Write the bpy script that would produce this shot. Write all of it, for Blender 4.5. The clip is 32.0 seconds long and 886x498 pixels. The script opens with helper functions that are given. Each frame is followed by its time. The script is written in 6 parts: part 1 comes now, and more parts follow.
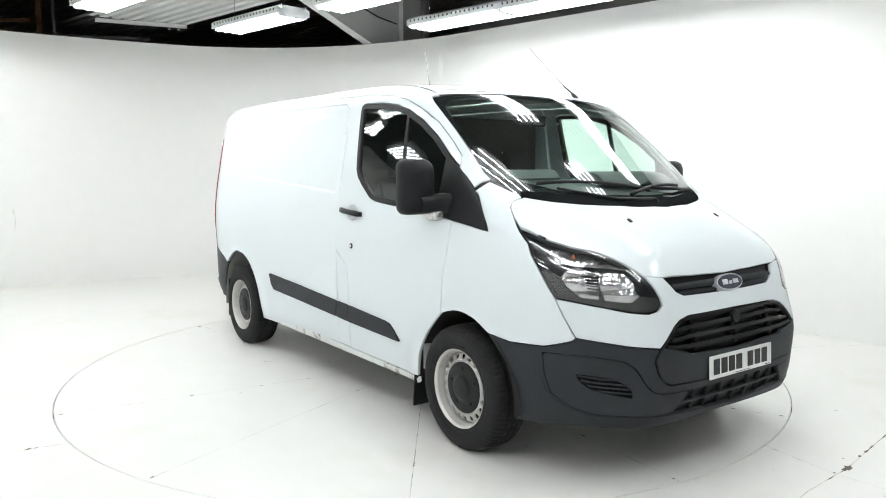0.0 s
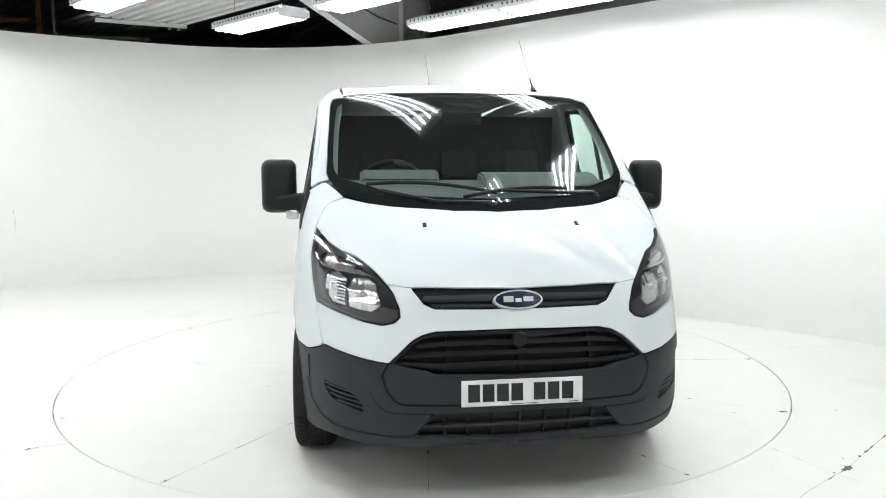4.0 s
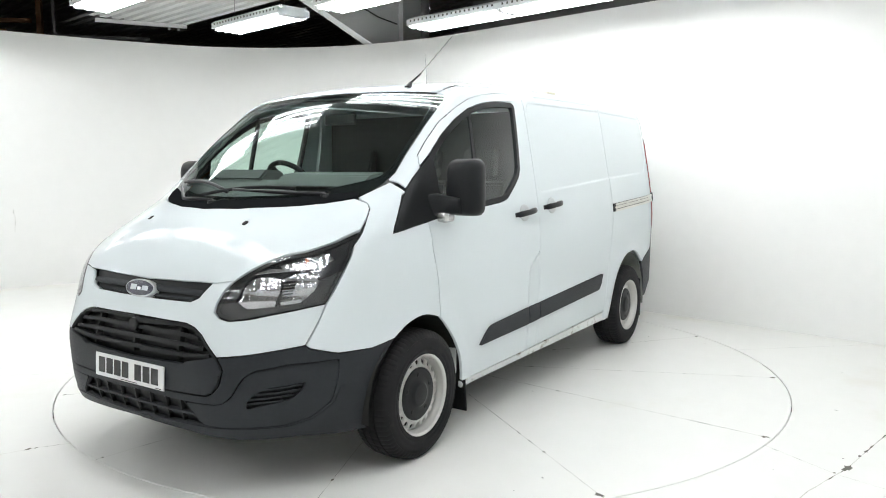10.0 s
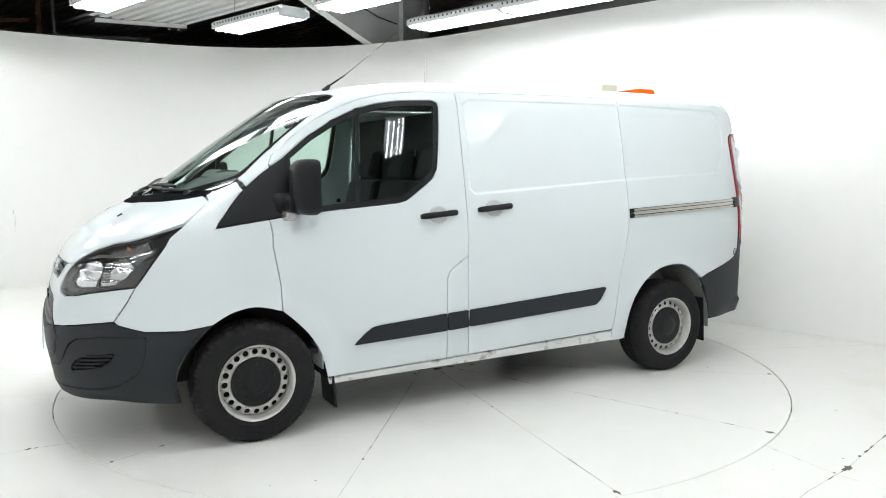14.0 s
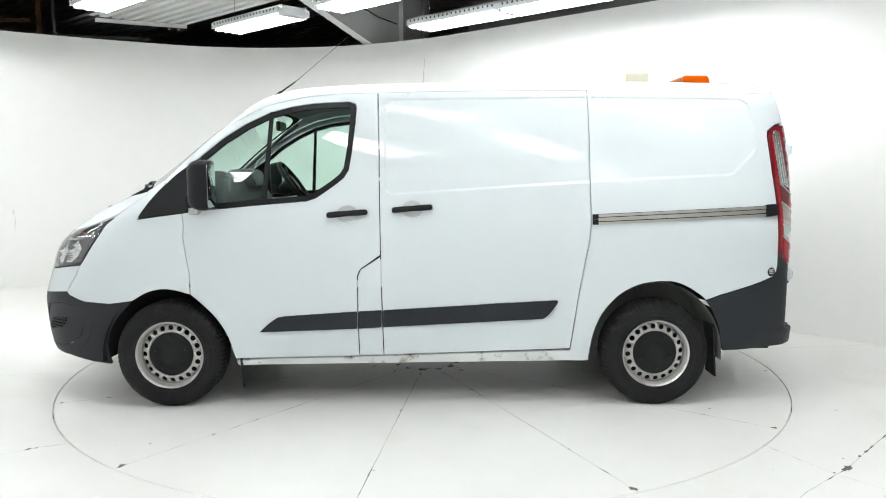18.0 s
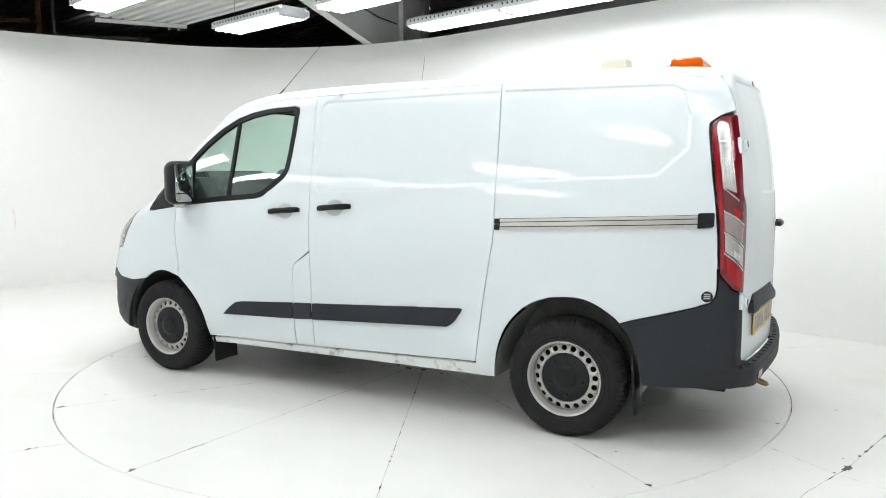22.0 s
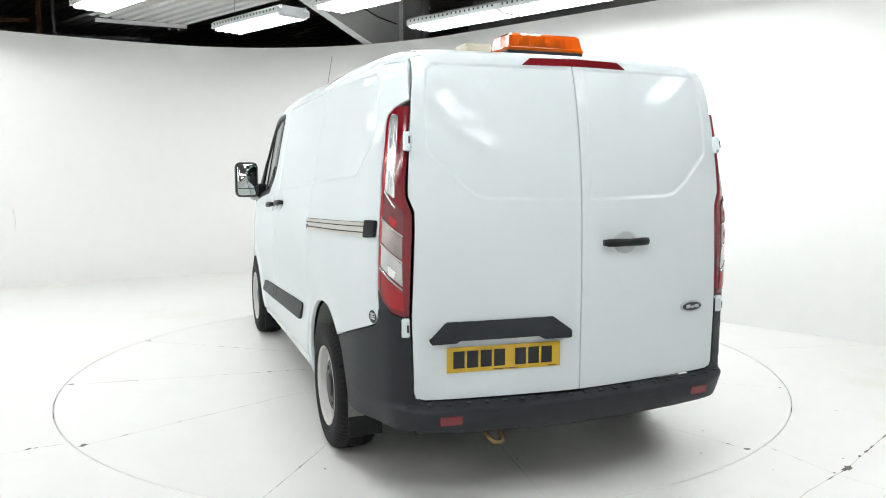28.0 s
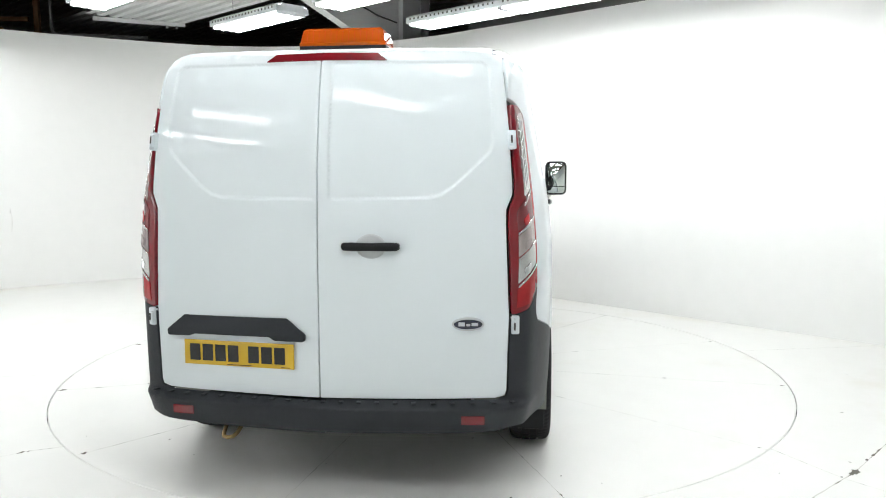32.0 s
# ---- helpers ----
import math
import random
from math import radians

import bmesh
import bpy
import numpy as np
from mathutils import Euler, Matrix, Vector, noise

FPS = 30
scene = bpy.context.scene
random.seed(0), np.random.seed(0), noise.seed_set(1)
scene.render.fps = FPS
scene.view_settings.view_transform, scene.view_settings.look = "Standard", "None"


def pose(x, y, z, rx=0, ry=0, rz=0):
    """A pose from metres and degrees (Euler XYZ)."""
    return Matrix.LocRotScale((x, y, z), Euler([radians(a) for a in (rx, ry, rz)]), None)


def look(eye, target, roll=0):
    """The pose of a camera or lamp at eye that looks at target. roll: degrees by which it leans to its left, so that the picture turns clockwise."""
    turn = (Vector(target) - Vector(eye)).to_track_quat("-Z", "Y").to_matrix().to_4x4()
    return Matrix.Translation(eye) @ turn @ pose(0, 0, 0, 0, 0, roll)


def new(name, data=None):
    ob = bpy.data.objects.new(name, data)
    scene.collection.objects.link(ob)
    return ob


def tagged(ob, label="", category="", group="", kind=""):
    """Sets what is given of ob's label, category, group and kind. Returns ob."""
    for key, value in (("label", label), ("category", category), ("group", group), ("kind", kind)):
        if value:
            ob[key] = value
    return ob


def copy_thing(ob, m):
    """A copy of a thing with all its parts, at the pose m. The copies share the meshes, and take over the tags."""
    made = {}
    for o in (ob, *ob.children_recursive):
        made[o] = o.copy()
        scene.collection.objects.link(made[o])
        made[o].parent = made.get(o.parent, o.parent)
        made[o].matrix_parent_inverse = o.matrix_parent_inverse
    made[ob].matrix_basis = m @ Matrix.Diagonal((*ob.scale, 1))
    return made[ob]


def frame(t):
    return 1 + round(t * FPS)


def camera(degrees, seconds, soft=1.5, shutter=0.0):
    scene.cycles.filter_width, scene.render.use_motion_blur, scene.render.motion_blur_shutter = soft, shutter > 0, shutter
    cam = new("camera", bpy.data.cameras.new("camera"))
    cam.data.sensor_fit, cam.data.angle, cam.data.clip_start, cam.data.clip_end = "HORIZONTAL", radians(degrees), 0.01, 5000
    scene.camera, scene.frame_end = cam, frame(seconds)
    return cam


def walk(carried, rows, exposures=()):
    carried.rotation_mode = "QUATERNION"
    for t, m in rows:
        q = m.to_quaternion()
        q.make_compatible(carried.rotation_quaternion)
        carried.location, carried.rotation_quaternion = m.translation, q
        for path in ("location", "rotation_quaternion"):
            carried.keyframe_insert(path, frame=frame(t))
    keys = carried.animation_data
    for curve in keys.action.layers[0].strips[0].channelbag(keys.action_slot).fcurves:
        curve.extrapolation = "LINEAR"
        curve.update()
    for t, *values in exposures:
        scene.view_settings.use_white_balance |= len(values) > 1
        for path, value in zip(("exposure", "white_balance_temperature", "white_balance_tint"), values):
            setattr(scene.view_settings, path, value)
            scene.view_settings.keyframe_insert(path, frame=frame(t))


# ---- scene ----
# A white panel van turns on a painted turntable in a white photo studio inside a warehouse.
import functools
from mathutils.geometry import delaunay_2d_cdt

# ---- camera ----
EYE = Vector((0.0, -5.547, 1.464))
PAN, TILT, ROLL = radians(1.319), radians(6.228), -0.055
AIM = Vector((math.sin(PAN) * math.cos(TILT), math.cos(PAN) * math.cos(TILT), -math.sin(TILT)))
cam = camera(61.24, 32.0, soft=1.0)
walk(cam, [(t, look(EYE + AIM * d, EYE + AIM * (d + 5), ROLL))
           for t, d in ((0, 0), (31.3, 0), (31.5, 0.02), (31.8, 0.047), (32.0, 0.066))],
     exposures=[(0, 0.0), (32.0, 0.0)])

# ---- world ----
world = bpy.data.worlds.new("world")
scene.world = world
world.use_nodes = True
world.node_tree.nodes["Background"].inputs[0].default_value = (0.9, 0.95, 1.0, 1)
world.node_tree.nodes["Background"].inputs[1].default_value = 0.02
TUBE_GLOW = 27.0


# ---- materials ----
def material(name, color, rough=0.5, metal=0.0, bump=0.0, scale=20.0, vary=0.0, coat=0.0, spec=0.5, dirt=None, dirt_scale=2.0, dirt_edge=(0.55, 0.75)):
    """A principled material with fine relief, a slow change of tone, and stains of a second colour."""
    m = bpy.data.materials.new(name)
    m.use_nodes = True
    nt = m.node_tree
    b = nt.nodes["Principled BSDF"]
    b.inputs["Base Color"].default_value = (*color, 1)
    b.inputs["Roughness"].default_value = rough
    b.inputs["Metallic"].default_value = metal
    b.inputs["Coat Weight"].default_value = coat
    b.inputs["Coat Roughness"].default_value = 0.0
    b.inputs["Specular IOR Level"].default_value = spec
    geo = nt.nodes.new("ShaderNodeTexCoord")
    last = None
    if vary:
        n = nt.nodes.new("ShaderNodeTexNoise")
        n.inputs["Scale"].default_value = scale * 0.13
        n.inputs["Detail"].default_value = 6
        nt.links.new(geo.outputs["Object"], n.inputs["Vector"])
        mix = nt.nodes.new("ShaderNodeMix")
        mix.data_type = "RGBA"
        mix.inputs[6].default_value = (*[c * (1 - vary) for c in color], 1)
        mix.inputs[7].default_value = (*[min(1, c * (1 + vary)) for c in color], 1)
        nt.links.new(n.outputs["Fac"], mix.inputs[0])
        last = mix.outputs[2]
    if dirt:
        n = nt.nodes.new("ShaderNodeTexNoise")
        n.inputs["Scale"].default_value = dirt_scale
        n.inputs["Detail"].default_value = 9
        n.inputs["Roughness"].default_value = 0.65
        nt.links.new(geo.outputs["Object"], n.inputs["Vector"])
        ramp = nt.nodes.new("ShaderNodeMapRange")
        ramp.inputs[1].default_value, ramp.inputs[2].default_value = dirt_edge
        nt.links.new(n.outputs["Fac"], ramp.inputs[0])
        mix = nt.nodes.new("ShaderNodeMix")
        mix.data_type = "RGBA"
        nt.links.new(ramp.outputs[0], mix.inputs[0])
        if last:
            nt.links.new(last, mix.inputs[6])
        else:
            mix.inputs[6].default_value = (*color, 1)
        mix.inputs[7].default_value = (*dirt, 1)
        last = mix.outputs[2]
    if last:
        nt.links.new(last, b.inputs["Base Color"])
    if bump:
        n = nt.nodes.new("ShaderNodeTexNoise")
        n.inputs["Scale"].default_value = scale
        n.inputs["Detail"].default_value = 5
        nt.links.new(geo.outputs["Object"], n.inputs["Vector"])
        bp = nt.nodes.new("ShaderNodeBump")
        bp.inputs["Strength"].default_value = bump
        bp.inputs["Distance"].default_value = 0.002
        nt.links.new(n.outputs["Fac"], bp.inputs["Height"])
        nt.links.new(bp.outputs[0], b.inputs["Normal"])
    return m


def glow(name, color, strength):
    m = bpy.data.materials.new(name)
    m.use_nodes = True
    b = m.node_tree.nodes["Principled BSDF"]
    b.inputs["Base Color"].default_value = (0.8, 0.8, 0.8, 1)
    b.inputs["Emission Color"].default_value = (*color, 1)
    b.inputs["Emission Strength"].default_value = strength
    return m


WALL = material("wall paint", (0.85, 0.85, 0.835), 0.75, bump=0.15, scale=60, vary=0.02, spec=0.3)
FLOOR = material("floor paint", (0.86, 0.86, 0.83), 0.32, bump=0.08, scale=35, vary=0.03, spec=0.4, dirt=(0.78, 0.76, 0.69), dirt_scale=0.9, dirt_edge=(0.55, 0.8))
GAP = material("dark gap", (0.05, 0.05, 0.045), 0.9)
CHIP = material("chipped paint", (0.16, 0.15, 0.13), 0.9, vary=0.3, scale=300)
STEEL_WHITE = material("white steel paint", (0.62, 0.63, 0.62), 0.45, vary=0.05, scale=30, bump=0.05)
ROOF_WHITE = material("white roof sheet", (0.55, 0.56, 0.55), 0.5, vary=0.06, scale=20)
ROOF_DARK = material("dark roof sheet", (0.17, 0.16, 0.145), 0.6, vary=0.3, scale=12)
FIX_WHITE = material("luminaire enamel", (0.7, 0.71, 0.72), 0.4, vary=0.02)
FIX_INNER = material("dull reflector sheet", (0.30, 0.31, 0.32), 0.45, vary=0.05)
TUBE = glow("fluorescent tube", (0.955, 0.975, 0.98), TUBE_GLOW)
PIPE_GREY = material("grey pipe", (0.25, 0.25, 0.25), 0.5, vary=0.1)
BROWN_WALL = material("brown cladding", (0.19, 0.125, 0.075), 0.7, vary=0.3, scale=10)


# ---- mesh helpers ----
def mesh_ob(name, verts, faces, mat=None, parent=None, label="", smooth=False):
    me = bpy.data.meshes.new(name)
    me.from_pydata([tuple(v) for v in verts], [], faces)
    if smooth:
        me.shade_smooth()
    if mat:
        me.materials.append(mat)
    ob = new(name, me)
    if parent:
        ob.parent = parent
    if label:
        ob["label"] = label
    return ob


def part(name, bm, mat, parent=None, label="", smooth=False):
    me = bpy.data.meshes.new(name)
    bm.to_mesh(me)
    bm.free()
    if smooth:
        me.shade_smooth()
    me.materials.append(mat)
    ob = new(name, me)
    if parent:
        ob.parent = parent
    if label:
        ob["label"] = label
    return ob


def add_box(bm, lo, hi, m=None, bevel=0.0):
    lo, hi = Vector(lo), Vector(hi)
    mm = Matrix.Translation((lo + hi) / 2) @ Matrix.Diagonal((*(hi - lo), 1))
    r = bmesh.ops.create_cube(bm, size=1, matrix=(m @ mm) if m else mm)
    if bevel:
        es = list({e for v in r["verts"] for e in v.link_edges})
        bmesh.ops.bevel(bm, geom=es, offset=bevel, segments=2, affect="EDGES", profile=0.5)


def box(name, lo, hi, mat, parent=None, m=None, bevel=0.0, label=""):
    bm = bmesh.new()
    add_box(bm, lo, hi, m, bevel)
    return part(name, bm, mat, parent, label)


def tube_verts(path, radius, sides=10):
    """Verts and faces of a round bar along a list of points."""
    pts = [Vector(q) for q in path]
    vs, fs = [], []
    for i, q in enumerate(pts):
        d = (pts[min(i + 1, len(pts) - 1)] - pts[max(i - 1, 0)]).normalized()
        a = d.cross(Vector((0, 0, 1)) if abs(d.z) < 0.9 else Vector((1, 0, 0))).normalized()
        b = d.cross(a)
        r = radius[i] if isinstance(radius, (list, tuple)) else radius
        for k in range(sides):
            w = 2 * math.pi * k / sides
            vs.append(q + a * (r * math.cos(w)) + b * (r * math.sin(w)))
    for i in range(len(pts) - 1):
        for k in range(sides):
            k2 = (k + 1) % sides
            fs.append((i * sides + k, i * sides + k2, (i + 1) * sides + k2, (i + 1) * sides + k))
    fs.append(tuple(range(sides))[::-1])
    fs.append(tuple((len(pts) - 1) * sides + k for k in range(sides)))
    return vs, fs


def rod(name, path, radius, mat, parent=None, sides=10, label=""):
    vs, fs = tube_verts(path, radius, sides)
    return mesh_ob(name, vs, fs, mat, parent, label, smooth=True)


# ---- the room ----
R_TABLE = 2.510


def wall_plan():
    """The line of the studio wall on the floor, from behind the camera on one side round the back to the other."""
    pts = [(7.6, -3.42), (4.4, -0.22), (0.25, 3.93)]
    ctrl = [(0.25, 3.93), (-0.83, 4.62), (-1.92, 4.90), (-2.86, 4.84), (-3.65, 4.50), (-4.39, 4.08), (-5.05, 3.64)]
    out = pts[:2]
    n = len(ctrl)
    for i in range(n - 1):
        p0, p1, p2, p3 = (Vector(ctrl[max(0, min(n - 1, i + k))]) for k in (-1, 0, 1, 2))
        if i == 0:
            p0 = p1 + (Vector(pts[1]) - p1).normalized() * 1.2
        for k in range(8):
            t = k / 8
            out.append(tuple(0.5 * (2 * p1 + (p2 - p0) * t + (2 * p0 - 5 * p1 + 4 * p2 - p3) * t * t + (3 * p1 - p0 - 3 * p2 + p3) * t ** 3)))
    # Unseen wall added past the left edge and behind the camera for bounce light.
    out += [(-5.05, 3.64), (-6.6, 2.60), (-7.6, 1.70), (-8.2, 0.4), (-8.3, -4.0), (-7.4, -6.0), (-5.4, -7.3), (-2.5, -7.9), (2.5, -7.9), (5.4, -7.3), (7.0, -6.0), (7.75, -4.6), (7.6, -3.42)]
    return [Vector(q) for q in out]


WALL_TOP = 3.08


def build_wall():
    line = wall_plan()
    vs, fs = [], []
    for i, q in enumerate(line):
        d = (line[min(i + 1, len(line) - 1)] - line[max(i - 1, 0)]).normalized()
        nrm = Vector((d.y, -d.x))
        for off, z in ((0, 0), (0, WALL_TOP), (0.1, WALL_TOP), (0.1, 0)):
            vs.append((q.x + nrm.x * off, q.y + nrm.y * off, z))
    for i in range(len(line) - 1):
        for k in range(4):
            k2 = (k + 1) % 4
            fs.append((4 * i + k, 4 * i + k2, 4 * i + 4 + k2, 4 * i + 4 + k))
    ob = mesh_ob("wall_studio", vs, fs, WALL)
    ob.data.shade_smooth()
    ob.data.set_sharp_from_angle(angle=radians(40))
    return tagged(ob, "curved white painted studio wall with a sharp top edge, its unseen rear stretch added for bounce", "wall", kind="structure")


def build_floor():
    n, vs, fs = 128, [], []
    for r in (R_TABLE + 0.006, 3.4, 14.0):
        for k in range(n):
            a = 2 * math.pi * k / n
            vs.append((r * math.cos(a), r * math.sin(a), 0))
    for j in range(2):
        for k in range(n):
            k2 = (k + 1) % n
            fs.append((j * n + k, (j + 1) * n + k, (j + 1) * n + k2, j * n + k2))
    i0 = len(vs)
    for k in range(n):
        a = 2 * math.pi * k / n
        vs.append(((R_TABLE + 0.006) * math.cos(a), (R_TABLE + 0.006) * math.sin(a), -0.04))
    for k in range(n):
        k2 = (k + 1) % n
        fs.append((k, k2, i0 + k2, i0 + k))
    f = mesh_ob("floor", vs, fs, FLOOR)
    tagged(f, "glossy white painted studio floor with chipped seams", "floor", kind="structure")
    pit = mesh_ob("floor_pit", [(-3, -3, -0.06), (3, -3, -0.06), (3, 3, -0.06), (-3, 3, -0.06)], [(0, 1, 2, 3)], GAP)
    tagged(pit, "dark pit below the turntable", "floor", kind="structure")
    return f


build_wall()
build_floor()

turntable = tagged(new("turntable"), "round white painted turntable disc with chipped radial seams", "turntable")


def build_turntable():
    n, vs, fs = 160, [(0, 0, 0)], []
    for r, z in ((0.8, 0), (1.7, 0), (R_TABLE - 0.004, 0), (R_TABLE, -0.004), (R_TABLE, -0.05)):
        for k in range(n):
            a = 2 * math.pi * k / n
            vs.append((r * math.cos(a), r * math.sin(a), z))
    for k in range(n):
        fs.append((0, 1 + k, 1 + (k + 1) % n))
    for j in range(4):
        for k in range(n):
            k2 = (k + 1) % n
            fs.append((1 + j * n + k, 1 + (j + 1) * n + k, 1 + (j + 1) * n + k2, 1 + j * n + k2))
    mesh_ob("disc", vs, fs, FLOOR, turntable)


build_turntable()

# ---- worn seams and chips in the floor paint ----
SEAM = material("worn paint seam", (0.66, 0.65, 0.61), 0.8, scale=40, dirt=(0.10, 0.095, 0.085), dirt_scale=9, dirt_edge=(0.50, 0.56), spec=0.1)
rng = random.Random(4)
GROUND = bpy.data.objects["floor"]


def seam(name, pts, parent, w0=0.0010, w1=0.0024, gap=0.03, z=0.0012, mat=SEAM):
    """A thin crooked strip along a line of points on the ground."""
    line = []
    for a, b in zip(pts, pts[1:]):
        a, b = Vector(a), Vector(b)
        k = max(1, int((b - a).length / gap))
        line += [a + (b - a) * i / k for i in range(k)]
    line.append(Vector(pts[-1]))
    vs, fs = [], []
    for i, q in enumerate(line):
        d = (line[min(i + 1, len(line) - 1)] - line[max(i - 1, 0)]).normalized()
        n = Vector((-d.y, d.x))
        w = rng.uniform(w0, w1) * (2.2 if rng.random() < 0.06 else 1)
        q = q + n * rng.uniform(-0.001, 0.001)
        vs += [(*(q - n * w), z), (*(q + n * w), z)]
    for i in range(len(line) - 1):
        fs.append((2 * i, 2 * i + 2, 2 * i + 3, 2 * i + 1))
    return mesh_ob(name, vs, fs, mat, parent)


def chip(x, y, r, parent, stretch=1.0, turn=0.0, mat=CHIP):
    """A flake of missing paint with a ragged rim."""
    n, vs = 11, []
    for k in range(n):
        a = 2 * math.pi * k / n
        q = r * rng.uniform(0.45, 1.15)
        u, v = q * math.cos(a) * stretch, q * math.sin(a)
        vs.append((x + u * math.cos(turn) - v * math.sin(turn), y + u * math.sin(turn) + v * math.cos(turn), 0.002))
    return mesh_ob("paint_chip", vs, [tuple(range(n))], mat, parent)


for k in range(12):
    a = radians(23 + 30 * k)
    c, s = math.cos(a), math.sin(a)
    wear = (1.0, 1.2, 1.6, 1.5, 1.1, 0.7, 1.0, 0.6, 0.8, 0.6, 1.2, 0.9)[k]
    seam("radial_seam", [(0.205 * c, 0.205 * s), (2.505 * c, 2.505 * s)], turntable, 0.0006 * wear, 0.0016 * wear)
    for _ in range(int(3 * wear)):
        r = rng.uniform(0.5, 2.45)
        chip(r * c, r * s, rng.uniform(0.004, 0.009), turntable, rng.uniform(1.2, 3.0), a)
    chip(2.47 * c, 2.47 * s, rng.uniform(0.008, 0.017) * wear, turntable, 1.4, a + 0.5)
    chip(0.228 * c, 0.228 * s, rng.uniform(0.014, 0.026), turntable, 1.5, a + 1.2)
    chip(rng.uniform(0.30, 0.42) * c, rng.uniform(0.30, 0.42) * s, rng.uniform(0.006, 0.012), turntable, 2.4, a)
seam("hub_seam", [(0.2 * math.cos(radians(q)), 0.2 * math.sin(radians(q))) for q in range(0, 361, 10)], turntable, 0.0025, 0.0055)
for _ in range(26):
    r, a = 2.45 * math.sqrt(rng.random()), rng.uniform(0, 6.28)
    chip(r * math.cos(a), r * math.sin(a), rng.uniform(0.0025, 0.006), turntable, rng.uniform(1, 1.8), rng.uniform(0, 3))
for line, wear in (([(1.55, -2.50), (1.73, -2.329), (2.056, -2.074), (2.30, -1.84), (2.524, -1.628), (3.6, -0.6)], 1.5), ([(1.79, -1.77), (1.961, -2.146), (2.4, -2.7)], 0.7), ([(-3.4, -2.4), (-2.188, -1.792), (-2.05, -1.70), (-1.90, -1.64)], 0.9), ([(-2.5, -0.25), (-4.6, -0.45)], 0.5), ([(2.5, 0.3), (4.6, 0.55)], 0.5)):
    seam("floor_seam", line, GROUND, 0.0010 * wear, 0.0024 * wear)
for x, y, r, st in ((2.056, -2.074, 0.022, 1.9), (2.03, -2.095, 0.012, 2.0), (2.20, -1.93, 0.010, 2.2), (2.27, -1.868, 0.009, 2.4), (2.34, -1.80, 0.007, 2.4), (-2.08, -1.72, 0.011, 2.0), (-2.05, -1.705, 0.006, 2), (1.96, -2.13, 0.008, 1.5)):
    chip(x, y, r, GROUND, st, radians(43))
for _ in range(60):
    r, a = rng.uniform(2.56, 4.4), rng.uniform(0, 6.28)
    x, y = r * math.cos(a), r * math.sin(a)
    if x - y > -3.2 and x + y < 3.6:
        chip(x, y, rng.uniform(0.0025, 0.007), GROUND, rng.uniform(1, 2), rng.uniform(0, 3))
# cracks in the wall paint
wall_ob = bpy.data.objects["wall_studio"]
for z0, z1, off in ((0.96, 0.90, 0.0), (0.88, 0.76, 0.012), (0.74, 0.69, 0.004)):
    vs, fs = [], []
    for k in range(9):
        z = z0 + (z1 - z0) * k / 8
        j = rng.uniform(-0.006, 0.006) + off
        w = rng.uniform(0.001, 0.004)
        for sg in (-1, 1):
            vs.append((-5.01 + (j + sg * w) * 0.83 + 0.002, 3.667 + (j + sg * w) * 0.555 - 0.004, z))
    for k in range(8):
        fs.append((2 * k, 2 * k + 1, 2 * k + 3, 2 * k + 2))
    mesh_ob("paint_crack", vs, fs, SEAM, wall_ob)

# ---- luminaires ----
LAMP_Z = 2.92
ALONG = -45.0


def luminaire():
    """A four-tube high-bay fitting, its open face at z = 0, its length along x."""
    root = tagged(new("ceiling_light"), "white enamelled four-tube fluorescent fitting with slotted sides", "ceiling light", group="studio ceiling lights")
    L, W, H = 0.61, 0.185, 0.085
    bm = bmesh.new()
    for sg in (-1, 1):
        side = [(W, 0), (W, 0.055), (W - 0.05, H), (0.100, H), (0.100, H - 0.006), (W - 0.052, H - 0.006), (W - 0.005, 0.053), (W - 0.005, 0)]
        rings = [[bm.verts.new((x, sg * y, z)) for y, z in side] for x in (-L, L)]
        n = len(side)
        for k in range(n):
            bm.faces.new((rings[0][k], rings[0][(k + 1) % n], rings[1][(k + 1) % n], rings[1][k]))
    for x in (-L, L - 0.006):
        add_box(bm, (x, -W + 0.006, 0.0), (x + 0.006, W - 0.006, 0.055))
        add_box(bm, (x, -W + 0.055, 0.055), (x + 0.006, W - 0.055, H - 0.006))
    bmesh.ops.recalc_face_normals(bm, faces=bm.faces)
    part("housing", bm, FIX_WHITE, root)
    for k in range(8):
        x = -L + 0.006 + k * 0.1475
        box("top_plate", (x, -0.0995, H - 0.012), (x + 0.118, 0.0995, H - 0.004), FIX_INNER, root)
    for sg in (-1, 1):
        box("inner_reflector", (-L + 0.008, min(sg * 0.096, sg * 0.132), H - 0.014), (L - 0.008, max(sg * 0.096, sg * 0.132), H - 0.0075), FIX_INNER, root)
    for k in range(4):
        y = (k - 1.5) * 0.085
        vs, fs = tube_verts([(-0.575, y, -0.012), (0.575, y, -0.012)], 0.013, 8)
        mesh_ob("tube", vs, fs, TUBE, root, smooth=True)
    slot = None
    for sgn in (-1, 1):
        for k in range(20):
            x = -0.55 + k * 0.0575
            if slot is None:
                slot = box("vent_slot", (-0.009, -0.002, 0.03), (0.009, 0.002, 0.05), GAP, root)
                ob = slot
            else:
                ob = new("vent_slot", slot.data)
                ob.parent = root
            ob.matrix_basis = pose(x, sgn * W, 0)
    for x in (-0.592, 0.574):
        box("lamp_holder", (x, -0.16, -0.022), (x + 0.018, 0.16, 0.045), FIX_WHITE, root)
    for x in (-0.45, 0.45):
        rod("hanger", [(x, 0, H), (x, 0, 1.50)], 0.004, PIPE_GREY, root, 6)
    return root


